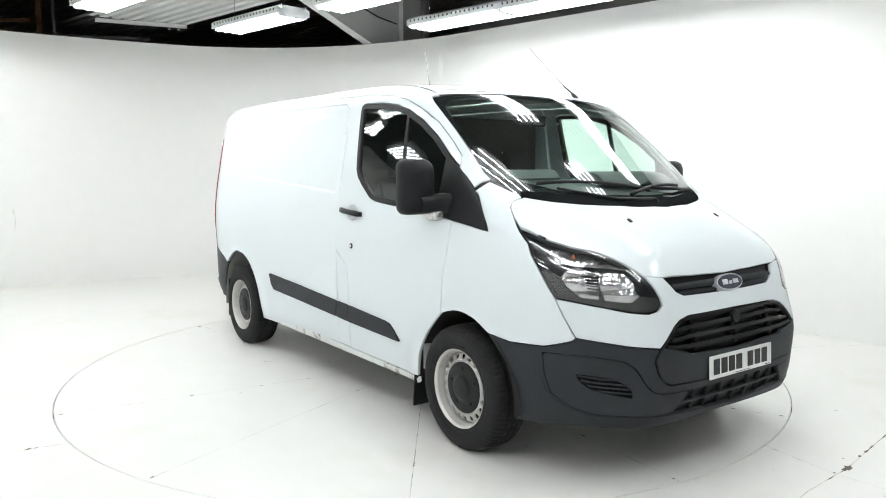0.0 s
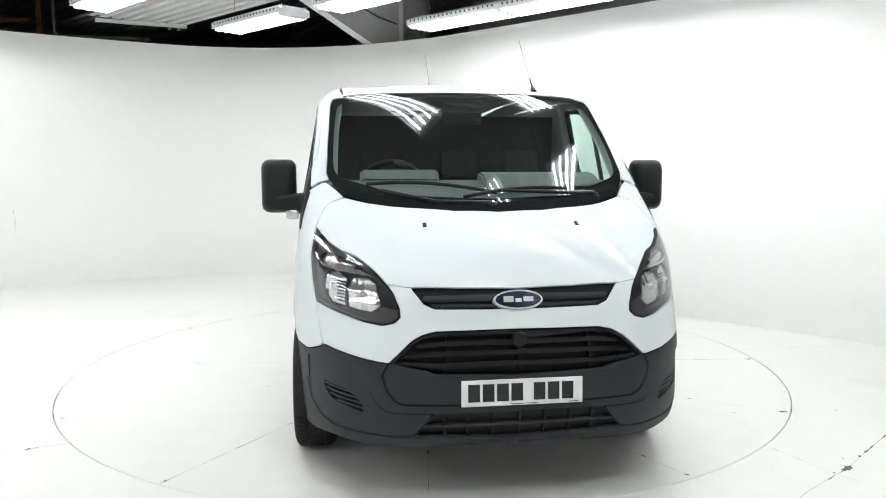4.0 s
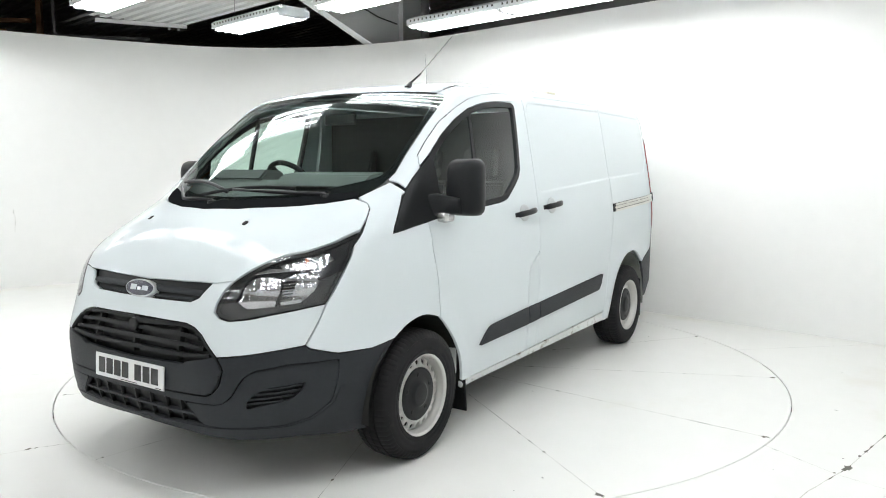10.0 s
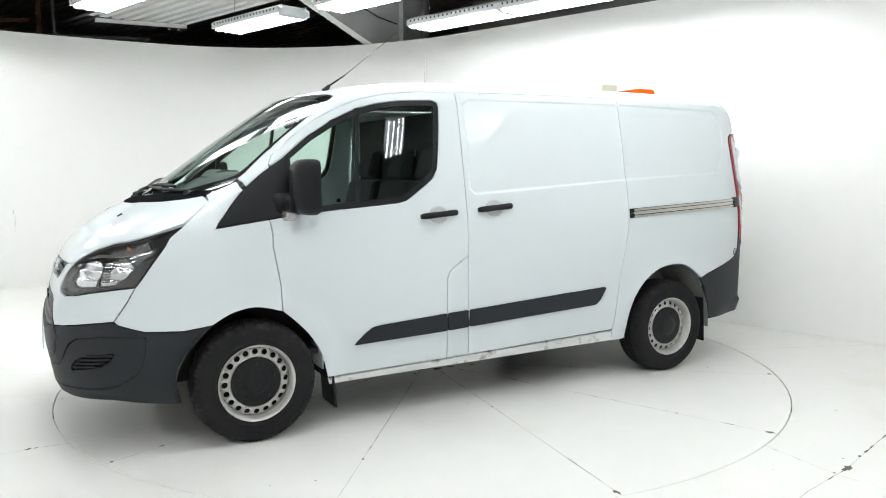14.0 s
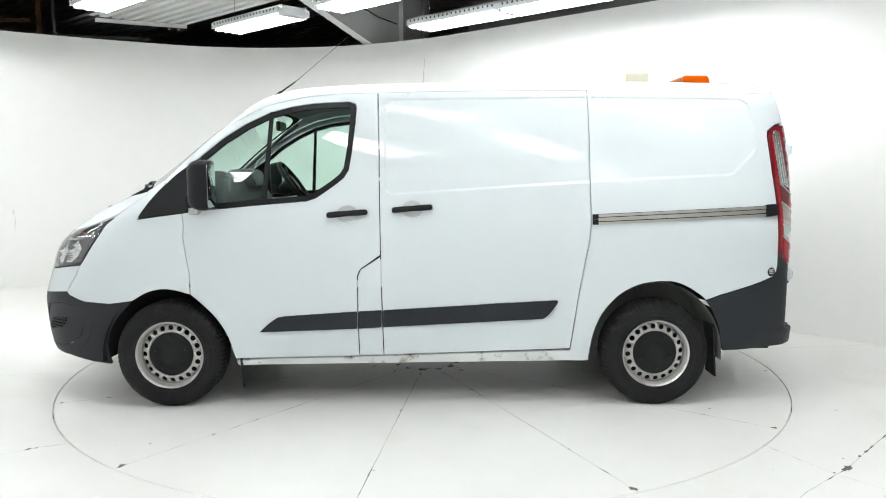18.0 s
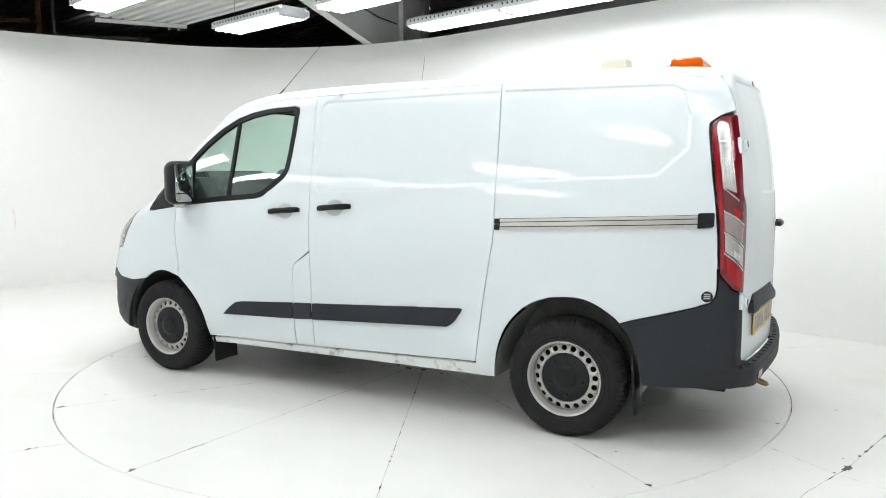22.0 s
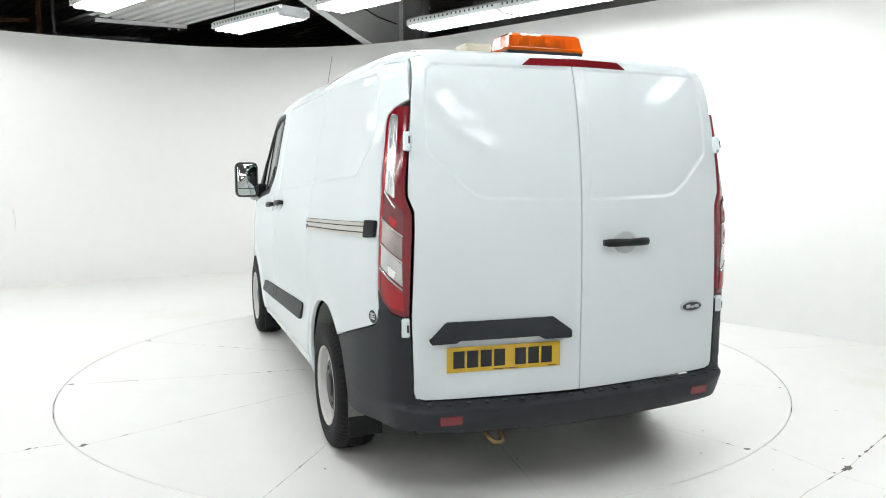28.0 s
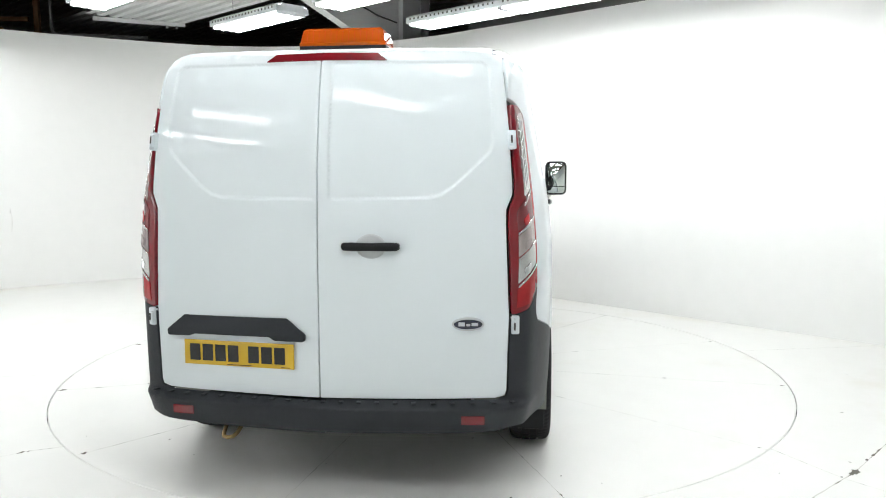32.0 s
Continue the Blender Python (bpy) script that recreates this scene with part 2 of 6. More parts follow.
LIGHTS_AND_FILL = [(0.37, 2.11), (1.23, 1.26), (2.09, 0.40),
          (-1.69, 2.31), (-0.46, 1.17), (0.73, -0.02), (1.92, -1.20), (3.10, -2.40),
          (-2.65, 1.19), (-1.55, 0.25), (-0.40, -0.47), (0.97, -1.80), (2.36, -3.30),
          # (-4.85, 1.20) is an unseen fitting added to brighten the left wall.
          (-4.90, 2.40), (-4.85, 1.20), (-3.66, 0.41), (-2.47, -0.78), (-1.28, -1.97), (-0.09, -3.16), (1.10, -4.35),
          # Unseen fittings added for fill, except (-0.70, -4.30) and (2.30, -5.54).
          (-5.50, 0.50), (-0.70, -4.30), (-6.40, -2.90), (-5.20, -4.10), (-4.00, -5.30),
          (-6.60, -0.70), (-3.0, -4.3), (-7.20, -2.10), (2.30, -5.54)]
first = luminaire()
first.matrix_basis = pose(*LIGHTS_AND_FILL[0], LAMP_Z, 0, 0, ALONG)
for q in LIGHTS_AND_FILL[1:]:
    copy_thing(first, pose(*q, LAMP_Z, 0, 0, ALONG))


# ---- roof ----
def corrugated(name, lo, hi, z, pitch, depth, angle, mat, label):
    """A sheet with trapezoid ribs that run along its own x."""
    vs, fs = [], []
    y, k = lo[1], 0
    while y < hi[1]:
        for dy, dz in ((0, 0), (0.45, 0), (0.55, depth), (0.9, depth)):
            for x in (lo[0], hi[0]):
                vs.append((x, y + dy * pitch, z + dz))
        y += pitch
    for i in range(len(vs) // 2 - 1):
        fs.append((2 * i, 2 * i + 1, 2 * i + 3, 2 * i + 2))
    ob = mesh_ob(name, vs, fs, mat)
    ob.matrix_basis = pose(0, 0, 0, 0, 0, angle)
    return tagged(ob, label, "ceiling", kind="structure")


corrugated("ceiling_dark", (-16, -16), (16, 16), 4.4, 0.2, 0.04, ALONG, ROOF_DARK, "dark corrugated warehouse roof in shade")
for nm, a, b in (("wall_back", (-14, -9.5), (14, -9.5)), ("wall_west", (-14, 14), (-14, -9.5)), ("wall_east", (14, -9.5), (14, 14)), ("wall_north", (14, 14), (-14, 14))):
    a, b = Vector((*a, 0)), Vector((*b, 0))
    d = (b - a).normalized()
    nn = Vector((d.y, -d.x, 0)) * 0.1
    vs = [a, b, b + Vector((0, 0, 4.5)), a + Vector((0, 0, 4.5))]
    vs += [v + nn for v in vs]
    ob = mesh_ob(nm, vs, [(0, 1, 2, 3), (7, 6, 5, 4), (0, 4, 5, 1), (1, 5, 6, 2), (2, 6, 7, 3), (3, 7, 4, 0)], BROWN_WALL)
    tagged(ob, "dark brown warehouse cladding wall", "wall", kind="structure")

# ---- steelwork and sheeting seen above the wall ----
def along(u, v, z):
    """A point by its distance along the ribs, across them, and its height."""
    return Vector(((u + v) * 0.7071, (v - u) * 0.7071, z))


def ribbed_sheet(name, u0, u1, v0, v1, z0, z1, mat, label, pitch=0.155):
    """Trapezoid sheeting whose ribs run along u, rising from z0 to z1."""
    vs, fs = [], []
    n = round((v1 - v0) / pitch)
    for k in range(n + 1):
        for dv, dz in ((0, 0), (0.50, 0), (0.62, 0.045), (0.88, 0.045)):
            v = v0 + (k + dv) * pitch
            vs += [along(u0, v, z0 + dz), along(u1, v, z1 + dz)]
    for i in range(len(vs) // 2 - 1):
        fs.append((2 * i, 2 * i + 1, 2 * i + 3, 2 * i + 2))
    return tagged(mesh_ob(name, vs, fs, mat), label, "roof sheet", kind="structure")


# Real grey for the rails; on the far roof sheet it paints shade.
RAIL_GREY_SHADE = material("grey of rails and shaded sheet", (0.16, 0.16, 0.155), 0.55, vary=0.2, scale=18)
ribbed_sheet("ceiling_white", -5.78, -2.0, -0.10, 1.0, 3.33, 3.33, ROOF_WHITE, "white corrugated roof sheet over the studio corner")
ribbed_sheet("ceiling_grey", -6.85, -5.82, -0.10, 1.0, 3.36, 3.36, RAIL_GREY_SHADE, "corrugated roof sheet with its shade put into a grey colour")
hang = tagged(new("angle_bar"), "pale steel angle bar hung below the roof sheet", "steel bar")
a, b = Vector((-4.14, 4.20, 3.29)), Vector((-3.14, 4.66, 3.29))
d = (b - a).normalized()
m = Matrix.Translation(a) @ Matrix((d, Vector((-d.y, d.x, 0)), Vector((0, 0, 1)))).transposed().to_4x4()
bm = bmesh.new()
L = (b - a).length
add_box(bm, (0, 0, 0), (L, 0.006, 0.045))
add_box(bm, (0, 0.006, 0), (L, 0.045, 0.006))
o = part("bar", bm, STEEL_WHITE, hang)
o.matrix_basis = m
for x in (0.02, L - 0.03):
    o = box("drop_rod", (x, 0.01, 0.02), (x + 0.012, 0.022, 0.30), PIPE_GREY, hang)
    o.matrix_basis = m
for x in (0.86, 0.98):
    o = box("clamp", (x, 0.0, -0.035), (x + 0.035, 0.04, -0.001), PIPE_GREY, hang)
    o.matrix_basis = m
# haunch of the portal frame
frame_steel = tagged(new("portal_frame"), "white painted steel portal frame haunch and column", "steel frame")
UP = Vector((-0.7071, -0.7071, 0))
tip = Vector((-0.69, 4.71, 3.06))
top = tip + UP * 3.2 + Vector((0, 0, 1.28))
d = (top - tip).normalized()
side = Vector((0.7071, -0.7071, 0))
nrm = side.cross(d)
m = Matrix.Translation(tip) @ Matrix((d, side, nrm)).transposed().to_4x4()
o = box("bottom_flange", (0, -0.075, -0.006), (3.4, 0.075, 0.008), STEEL_WHITE, frame_steel)
o.matrix_basis = m
end = tip - UP * 0.46
vs = [tip + side * s for s in (-0.005, 0.005)] + [top + side * s for s in (-0.005, 0.005)] + [Vector((top.x, top.y, 4.38)) + side * s for s in (-0.005, 0.005)] + [Vector((end.x, end.y, 4.38)) + side * s for s in (-0.005, 0.005)] + [Vector((end.x, end.y, 3.06)) + side * s for s in (-0.005, 0.005)]
mesh_ob("web", vs, [(0, 2, 4, 6, 8), (9, 7, 5, 3, 1), (0, 1, 3, 2), (2, 3, 5, 4), (4, 5, 7, 6), (6, 7, 9, 8), (8, 9, 1, 0)], STEEL_WHITE, frame_steel)
mc = Matrix.Translation(Vector((end.x, end.y, 0))) @ Matrix((-UP, -side, Vector((0, 0, 1)))).transposed().to_4x4()
for x in (0.0, 0.42):
    o = box("column_flange", (x, -0.09, 0.0), (x + 0.014, 0.09, 4.38), STEEL_WHITE, frame_steel)
    o.matrix_basis = mc
o = box("column_web", (0.016, -0.005, 0.0), (0.418, 0.005, 4.38), STEEL_WHITE, frame_steel)
o.matrix_basis = mc
for z in (3.30, 3.62):
    o = box("stiffener", (-0.20, 0.006, z), (-0.002, 0.07, z + 0.01), STEEL_WHITE, frame_steel)
    o.matrix_basis = mc
tagged(rod("rainwater_pipe", [(0.0, 5.05, 0), (0.0, 5.05, 4.38)], 0.055, PIPE_GREY, sides=16), "grey vertical rainwater pipe behind the wall", "pipe")
tagged(rod("conduit", [(-5.0, 4.92, 4.38), (-5.0, 4.92, 3.29), (-4.96, 4.92, 3.245), (-4.90, 4.92, 3.235), (-3.75, 4.98, 3.20)], 0.022, PIPE_GREY, sides=10), "grey steel conduit with a bend", "pipe")
tagged(rod("cable", [(-0.95, 4.45, 3.60), (-0.62, 4.70, 3.45), (-0.38, 4.92, 3.40)], 0.010, GAP, sides=6), "dark cable clipped to the steel web", "cable")
for z, v in ((3.28, 4.05), (3.62, 4.15)):
    bm = bmesh.new()
    add_box(bm, (-3.2, 0, 0), (6.0, 0.006, 0.14))
    add_box(bm, (-3.2, 0.006, 0), (6.0, 0.06, 0.006))
    add_box(bm, (-3.2, 0.006, 0.134), (6.0, 0.06, 0.14))
    o = part("cladding_rail", bm, RAIL_GREY_SHADE)
    o.matrix_basis = Matrix.Translation(along(0, v, z)) @ Matrix.Rotation(radians(ALONG), 4, "Z")
    tagged(o, "dull grey steel cladding rail behind the wall", "steel rail")
WOOD = material("brown timber", (0.20, 0.10, 0.045), 0.7, vary=0.3, scale=25)
rack = tagged(new("timber_frame"), "rough brown timber frame behind the studio wall", "timber frame")
for x in (-6.6, -5.35):
    box("post", (x, 5.15, 0), (x + 0.07, 5.22, 4.40), WOOD, rack, bevel=0.004)
for z, x0, x1 in ((3.44, -6.6, -5.4), (3.30, -6.6, -5.75)):
    box("rail", (x0, 5.10, z), (x1, 5.148, z + 0.06), WOOD, rack, bevel=0.004)
# ---- van: its outer form ----
def curve(pairs, soft=0.0, even=False):
    """A smooth curve through (x, y) pairs, straight beyond its ends. soft: the width over which it is faired; even: the same on both sides of zero."""
    if even:
        pairs = [(-x, y) for x, y in pairs[:0:-1]] + pairs
    xs = np.array([q[0] for q in pairs], float)
    ys = np.array([q[1] for q in pairs], float)
    d = np.diff(ys) / np.diff(xs)
    m = np.concatenate([[d[0]], (d[1:] * np.diff(xs)[:-1] + d[:-1] * np.diff(xs)[1:]) / (xs[2:] - xs[:-2]), [d[-1]]])

    def at(x):
        x = np.asarray(x, float)
        i = np.clip(np.searchsorted(xs, x) - 1, 0, len(xs) - 2)
        h = xs[i + 1] - xs[i]
        t = (x - xs[i]) / h
        tc = np.clip(t, 0, 1)
        y = (2 * tc ** 3 - 3 * tc ** 2 + 1) * ys[i] + (tc ** 3 - 2 * tc ** 2 + tc) * h * m[i] + (3 * tc ** 2 - 2 * tc ** 3) * ys[i + 1] + (tc ** 3 - tc ** 2) * h * m[i + 1]
        return y + np.where(t < 0, t * h * m[i], 0) + np.where(t > 1, (t - 1) * h * m[i + 1], 0)
    if not soft:
        return at
    gap = soft / 20
    k = np.exp(-0.5 * (np.arange(-80, 81) / 20) ** 2)
    grid = np.arange(xs[0] - 1.0, xs[-1] + 1.0, gap)
    wide = np.concatenate([grid[0] + np.arange(-80, 0) * gap, grid, grid[-1] + np.arange(1, 81) * gap])
    table = np.convolve(at(wide), k / k.sum(), "valid")
    return lambda x: np.interp(x, grid, table)


# body of the van: x forward, y to its left, z up
TOP_LINE = curve([(-2.45, 1.909), (-2.25, 1.955), (-2, 1.993), (-1.5, 2.005), (-0.5, 2.002), (0.2, 2.001), (0.6, 1.988), (0.9, 1.957), (1.12, 1.895), (1.4, 1.705), (1.7, 1.494), (1.93, 1.337), (2.03, 1.282), (2.15, 1.221), (2.3, 1.123), (2.4, 1.029), (2.47, 0.941), (2.55, 0.810)], 0.045)
SCREEN_LINE = curve([(0.9, 1.99), (1.12, 1.895), (1.4, 1.711), (1.7, 1.500), (1.93, 1.331), (2.1, 1.202)], 0.06)
HEAD = curve([(0.9, 0.0), (1.15, 0.03), (1.3, 0.045), (1.9, 0.09)], 0.07)
TOP_BOW = curve([(-2.4, 0.153), (-2, 0.149), (0.6, 0.153), (0.9, 0.18), (1.1, 0.22), (1.4, 0.26), (1.7, 0.42), (2, 0.427), (2.3, 0.239), (2.5, -0.008)], 0.12)
TOP_CROWN = curve([(-2.4, 0.05), (-2.0, 0.035), (0.6, 0.035), (1.1, 0.03), (1.6, 0.02), (2.0, 0.02), (2.5, 0.02)], 0.1)
FLANK = curve([(0.2, 0.917), (0.28, 0.946), (0.36, 0.961), (0.5, 0.969), (0.75, 0.974), (1, 0.981), (1.15, 0.973), (1.28, 0.9555), (1.5, 0.9185), (1.7, 0.8830), (1.85, 0.855), (1.95, 0.835), (2.1, 0.80)], 0.065)
FLANK_REAR = curve([(-2.5, 0.205), (-2.3, 0.123), (-2.18, 0.079), (-2.11, 0.053), (-2.0, 0.026), (-1.8, 0.009), (-1.4, 0.0), (0, 0.0)], 0.07)
NOSE = curve([(0.15, 2.357), (0.25, 2.455), (0.32, 2.498), (0.42, 2.522), (0.55, 2.534), (0.65, 2.535), (0.75, 2.503), (0.9, 2.460), (0.98, 2.437), (1.1, 2.390), (1.3, 2.303)], 0.035)
NOSE_BOW = curve([(0, 0.003), (0.26, 0.007), (0.4, 0.015), (0.5, 0.027), (0.6, 0.066), (0.7, 0.139), (0.8, 0.252), (0.85, 0.341), (0.9, 0.463), (0.94, 0.606), (0.97, 0.772), (1, 1.057)], 0.02, True)
TAIL = curve([(0.2, -2.366), (0.47, -2.379), (0.8, -2.381), (1.1, -2.380), (1.3, -2.372), (1.57, -2.343), (1.75, -2.310), (1.905, -2.267), (2, -2.227)], 0.07)
TAIL_BOW = curve([(0, 0.004), (0.3, 0.018), (0.5, 0.038), (0.66, 0.060), (0.8, 0.095), (0.87, 0.129), (0.92, 0.187), (0.95, 0.260), (0.98, 0.411), (1, 0.598)], 0.02, True)


def smax(a, b, k):
    h = np.clip(0.5 + 0.5 * (a - b) / k, 0, 1)
    return b + (a - b) * h + k * h * (1 - h)


def body(x, y, z, line=TOP_LINE):
    """Below zero inside the closed body, without wheel arches."""
    x, y, z = (np.asarray(v, float) for v in (x, y, z))
    a = np.abs(y)
    head = np.where(x > 0.6, (np.clip(x - 0.6, 0, 2)) ** 1.5, 0) * np.clip(HEAD(z), 0, 0.1)
    side = a - (FLANK(z) - FLANK_REAR(np.minimum(x, 0)) - head)
    top = (z - (line(x + TOP_BOW(x) * a ** 2) - TOP_CROWN(x) * a ** 2)) * (1 - 0.15 * step(x, 0.8, 1.2))
    front = (x - (NOSE(z) - NOSE_BOW(a))) * (0.9 - 0.3 * step(a, 0.55, 0.85))
    rear = ((TAIL(z) + TAIL_BOW(a)) - x) * (1 - 0.25 * step(a, 0.55, 0.85))
    kt = 0.14 - 0.085 * step(x, 0.7, 1.1) + 0.055 * step(x, 1.55, 1.9)
    f = smax(side, top, kt)
    f = smax(f, front, 0.07)
    return smax(f, rear, 0.02)


def screen(x, y, z):
    """The windscreen's own sweep, which runs on below the bonnet's edge."""
    return body(x, y, z, SCREEN_LINE)


PRESS_SIDE = np.array([(0.232, 1.842), (0.195, 1.873), (-1.0, 1.886), (-1.932, 1.877), (-1.985, 1.846), (-2.019, 1.708), (-2.018, 1.56), (-1.884, 1.429), (-1.848, 1.419), (-1.006, 1.380), (0.195, 1.303), (0.230, 1.334)])
PRESS_DOOR = np.array([(0.030, 1.898), (0.66, 1.898), (0.69, 1.872), (0.708, 1.70), (0.712, 1.557), (0.70, 1.52), (0.558, 1.383), (0.50, 1.343), (0.45, 1.331), (0.030, 1.324)])


def poly_distance(u, v, poly):
    """Distance to a closed polygon, below zero inside."""
    best = np.full(np.shape(u), 1e9)
    inside = np.zeros(np.shape(u), bool)
    for (ax, ay), (bx, by) in zip(poly, np.roll(poly, -1, 0)):
        ex, ey = bx - ax, by - ay
        t = np.clip(((u - ax) * ex + (v - ay) * ey) / max(ex * ex + ey * ey, 1e-12), 0, 1)
        best = np.minimum(best, (u - ax - t * ex) ** 2 + (v - ay - t * ey) ** 2)
        inside ^= ((ay > v) != (by > v)) & (u < ex * (v - ay) / (ey if ey else 1e-9) + ax)
    return np.where(inside, -1, 1) * np.sqrt(best)


def step(x, a, b):
    t = np.clip((x - a) / (b - a), 0, 1)
    return t * t * (3 - 2 * t)


def skin(x, y, z):
    """The body with its pressed fields, arch lips and bonnet creases."""
    f = body(x, y, z)
    a = np.abs(y)
    x, z = np.broadcast_to(x, f.shape), np.broadcast_to(z, f.shape)
    side = (a > 0.7) & (x < 0.4) & (x > -2.15) & (z > 1.2)
    if np.any(side):
        d = poly_distance(x[side], z[side], PRESS_SIDE)
        f[side] += 0.006 * (1 - step(d, -0.007, 0.007))
    back = (x < -1.9) & (z > 1.2) & (a < 0.8)
    if np.any(back):
        d = poly_distance(a[back], z[back], PRESS_DOOR)
        f[back] += 0.006 * (1 - step(d, -0.007, 0.007))
    for cx, r in ((1.556, 0.44), (-1.425, 0.46)):
        d = np.hypot(x - cx, z - 0.30)
        f = f - 0.010 * np.exp(-((d - r) / 0.06) ** 2) * (a > 0.6)
    ridge = (a - (0.42 + 0.30 * np.clip(2.4 - x, 0, 1))) / 0.05
    f = f - 0.003 * np.exp(-(ridge * 0.7) ** 2) * step(x, 1.75, 1.95) * step(z, 0.95, 1.05)
    return f


AXIS_F, AXIS_R = 1.3, -1.0
DIAG_D, DIAG_W = np.array([0, 0.75, 0.6614]), np.array([0, -0.6614, 0.75])
HOOD_D = np.array([0.45, 0, 0.893])


def rays(domain, uv):
    """Start points inside the body and directions for a domain's coordinates."""
    u, v = uv[:, 0], uv[:, 1]
    o, z0 = np.ones_like(u), np.zeros_like(u)
    if domain == "side":
        return np.stack([u, z0, v], 1), np.stack([z0, o, z0], 1)
    if domain == "front":
        w = u / 1.2
        return np.stack([AXIS_F * o, z0, v], 1), np.stack([np.cos(w), np.sin(w), z0], 1)
    if domain == "tail":
        w = u / 1.25
        return np.stack([AXIS_R * o, z0, v], 1), np.stack([-np.cos(w), np.sin(w), z0], 1)
    if domain == "rear":
        return np.stack([-1.5 * o, u, v], 1), np.stack([-o, z0, z0], 1)
    if domain == "top":
        return np.stack([u, v, 0.85 * o], 1), np.stack([z0, z0, o], 1)
    if domain == "hood":
        return np.stack([u, v, 0.7 * o], 1), np.tile(HOOD_D, (len(u), 1))
    if domain == "diag":
        return np.stack([u, 0.3 + v * DIAG_W[1], 1.3 + v * DIAG_W[2]], 1), np.tile(DIAG_D, (len(u), 1))


def to_uv(domain, p):
    x, y, z = p[:, 0], p[:, 1], p[:, 2]
    if domain == "side":
        return np.stack([x, z], 1)
    if domain == "front":
        return np.stack([np.arctan2(y, x - AXIS_F) * 1.2, z], 1)
    if domain == "tail":
        return np.stack([np.arctan2(y, AXIS_R - x) * 1.25, z], 1)
    if domain == "rear":
        return np.stack([y, z], 1)
    if domain == "top":
        return np.stack([x, y], 1)
    if domain == "hood":
        return np.stack([x - 0.45 * (z - 0.7) / 0.893, y], 1)
    if domain == "diag":
        return np.stack([x, (y - 0.3) * DIAG_W[1] + (z - 1.3) * DIAG_W[2]], 1)


def shoot(domain, uv, level=0.0, form=skin):
    """Points of the body's surface, raised by level, for a domain's coordinates."""
    uv = np.asarray(uv, float)
    o, d = rays(domain, uv)
    lo, hi = np.zeros(len(uv)), np.full(len(uv), 1.9)
    for k in range(22):
        mid = (lo + hi) / 2
        q = o + d * mid[:, None]
        inside = (body if k < 7 else form)(q[:, 0], q[:, 1], q[:, 2]) < level
        lo, hi = np.where(inside, mid, lo), np.where(inside, hi, mid)
        if k == 6:
            lo, hi = np.maximum(lo - 0.04, 0), hi + 0.04
    return o + d * ((lo + hi) / 2)[:, None]


def normals(p, form=skin):
    e = 0.003
    g = np.stack([form(p[:, 0] + e, p[:, 1], p[:, 2]) - form(p[:, 0] - e, p[:, 1], p[:, 2]),
                  form(p[:, 0], p[:, 1] + e, p[:, 2]) - form(p[:, 0], p[:, 1] - e, p[:, 2]),
                  form(p[:, 0], p[:, 1], p[:, 2] + e) - form(p[:, 0], p[:, 1], p[:, 2] - e)], 1)
    return g / (np.linalg.norm(g, axis=1)[:, None] + 1e-12)


TAGS = {"s": "side", "r": "rear", "t": "top"}


@functools.lru_cache(None)
def outline(text, domain):
    """A line of points, each 's x z', 'f degrees z', 'b degrees z', 'r y z', 't x y' or 'p x y z', in a domain's coordinates."""
    items = [q.split() for q in text.split(";")]
    tags = [w[0] for w in items]
    pts = np.zeros((len(items), 3))
    for tag in sorted(set(tags)):
        idx = [i for i, g in enumerate(tags) if g == tag]
        n = np.array([[float(c) for c in items[i][1:]] for i in idx])
        if tag == "p":
            pts[idx] = n
        elif tag == "f":
            pts[idx] = shoot("front", np.stack([np.radians(n[:, 0]) * 1.2, n[:, 1]], 1), form=body)
        elif tag == "b":
            c, s_ = np.cos(np.radians(n[:, 0])), np.sin(np.radians(n[:, 0]))
            lo, hi = np.zeros(len(n)), np.full(len(n), 1.5)
            for _ in range(26):
                m = (lo + hi) / 2
                ins = body(-1.6 - c * m, s_ * m, n[:, 1]) < 0
                lo, hi = np.where(ins, m, lo), np.where(ins, hi, m)
            pts[idx] = np.stack([-1.6 - c * lo, s_ * lo, n[:, 1]], 1)
        else:
            pts[idx] = shoot(TAGS[tag], n, form=body)
    return to_uv(domain, pts)


def flow(text):
    """The same points with three more on a smooth curve in each space between."""
    items = [q.split() for q in text.split(";")]
    p = np.array([[float(c) for c in w[1:]] for w in items])
    out = []
    for i in range(len(p) - 1):
        a, b, c, d = p[max(i - 1, 0)], p[i], p[i + 1], p[min(i + 2, len(p) - 1)]
        for t in (0, 0.25, 0.5, 0.75):
            out.append(0.5 * (2 * b + (c - a) * t + (2 * a - 5 * b + 4 * c - d) * t * t + (3 * b - a - 3 * c + d) * t ** 3))
    out.append(p[-1])
    return "; ".join(f"s {q[0]:.4f} {q[1]:.4f}" for q in out)


def area(poly):
    x, y = poly[:, 0], poly[:, 1]
    return 0.5 * np.sum(x * np.roll(y, -1) - y * np.roll(x, -1))


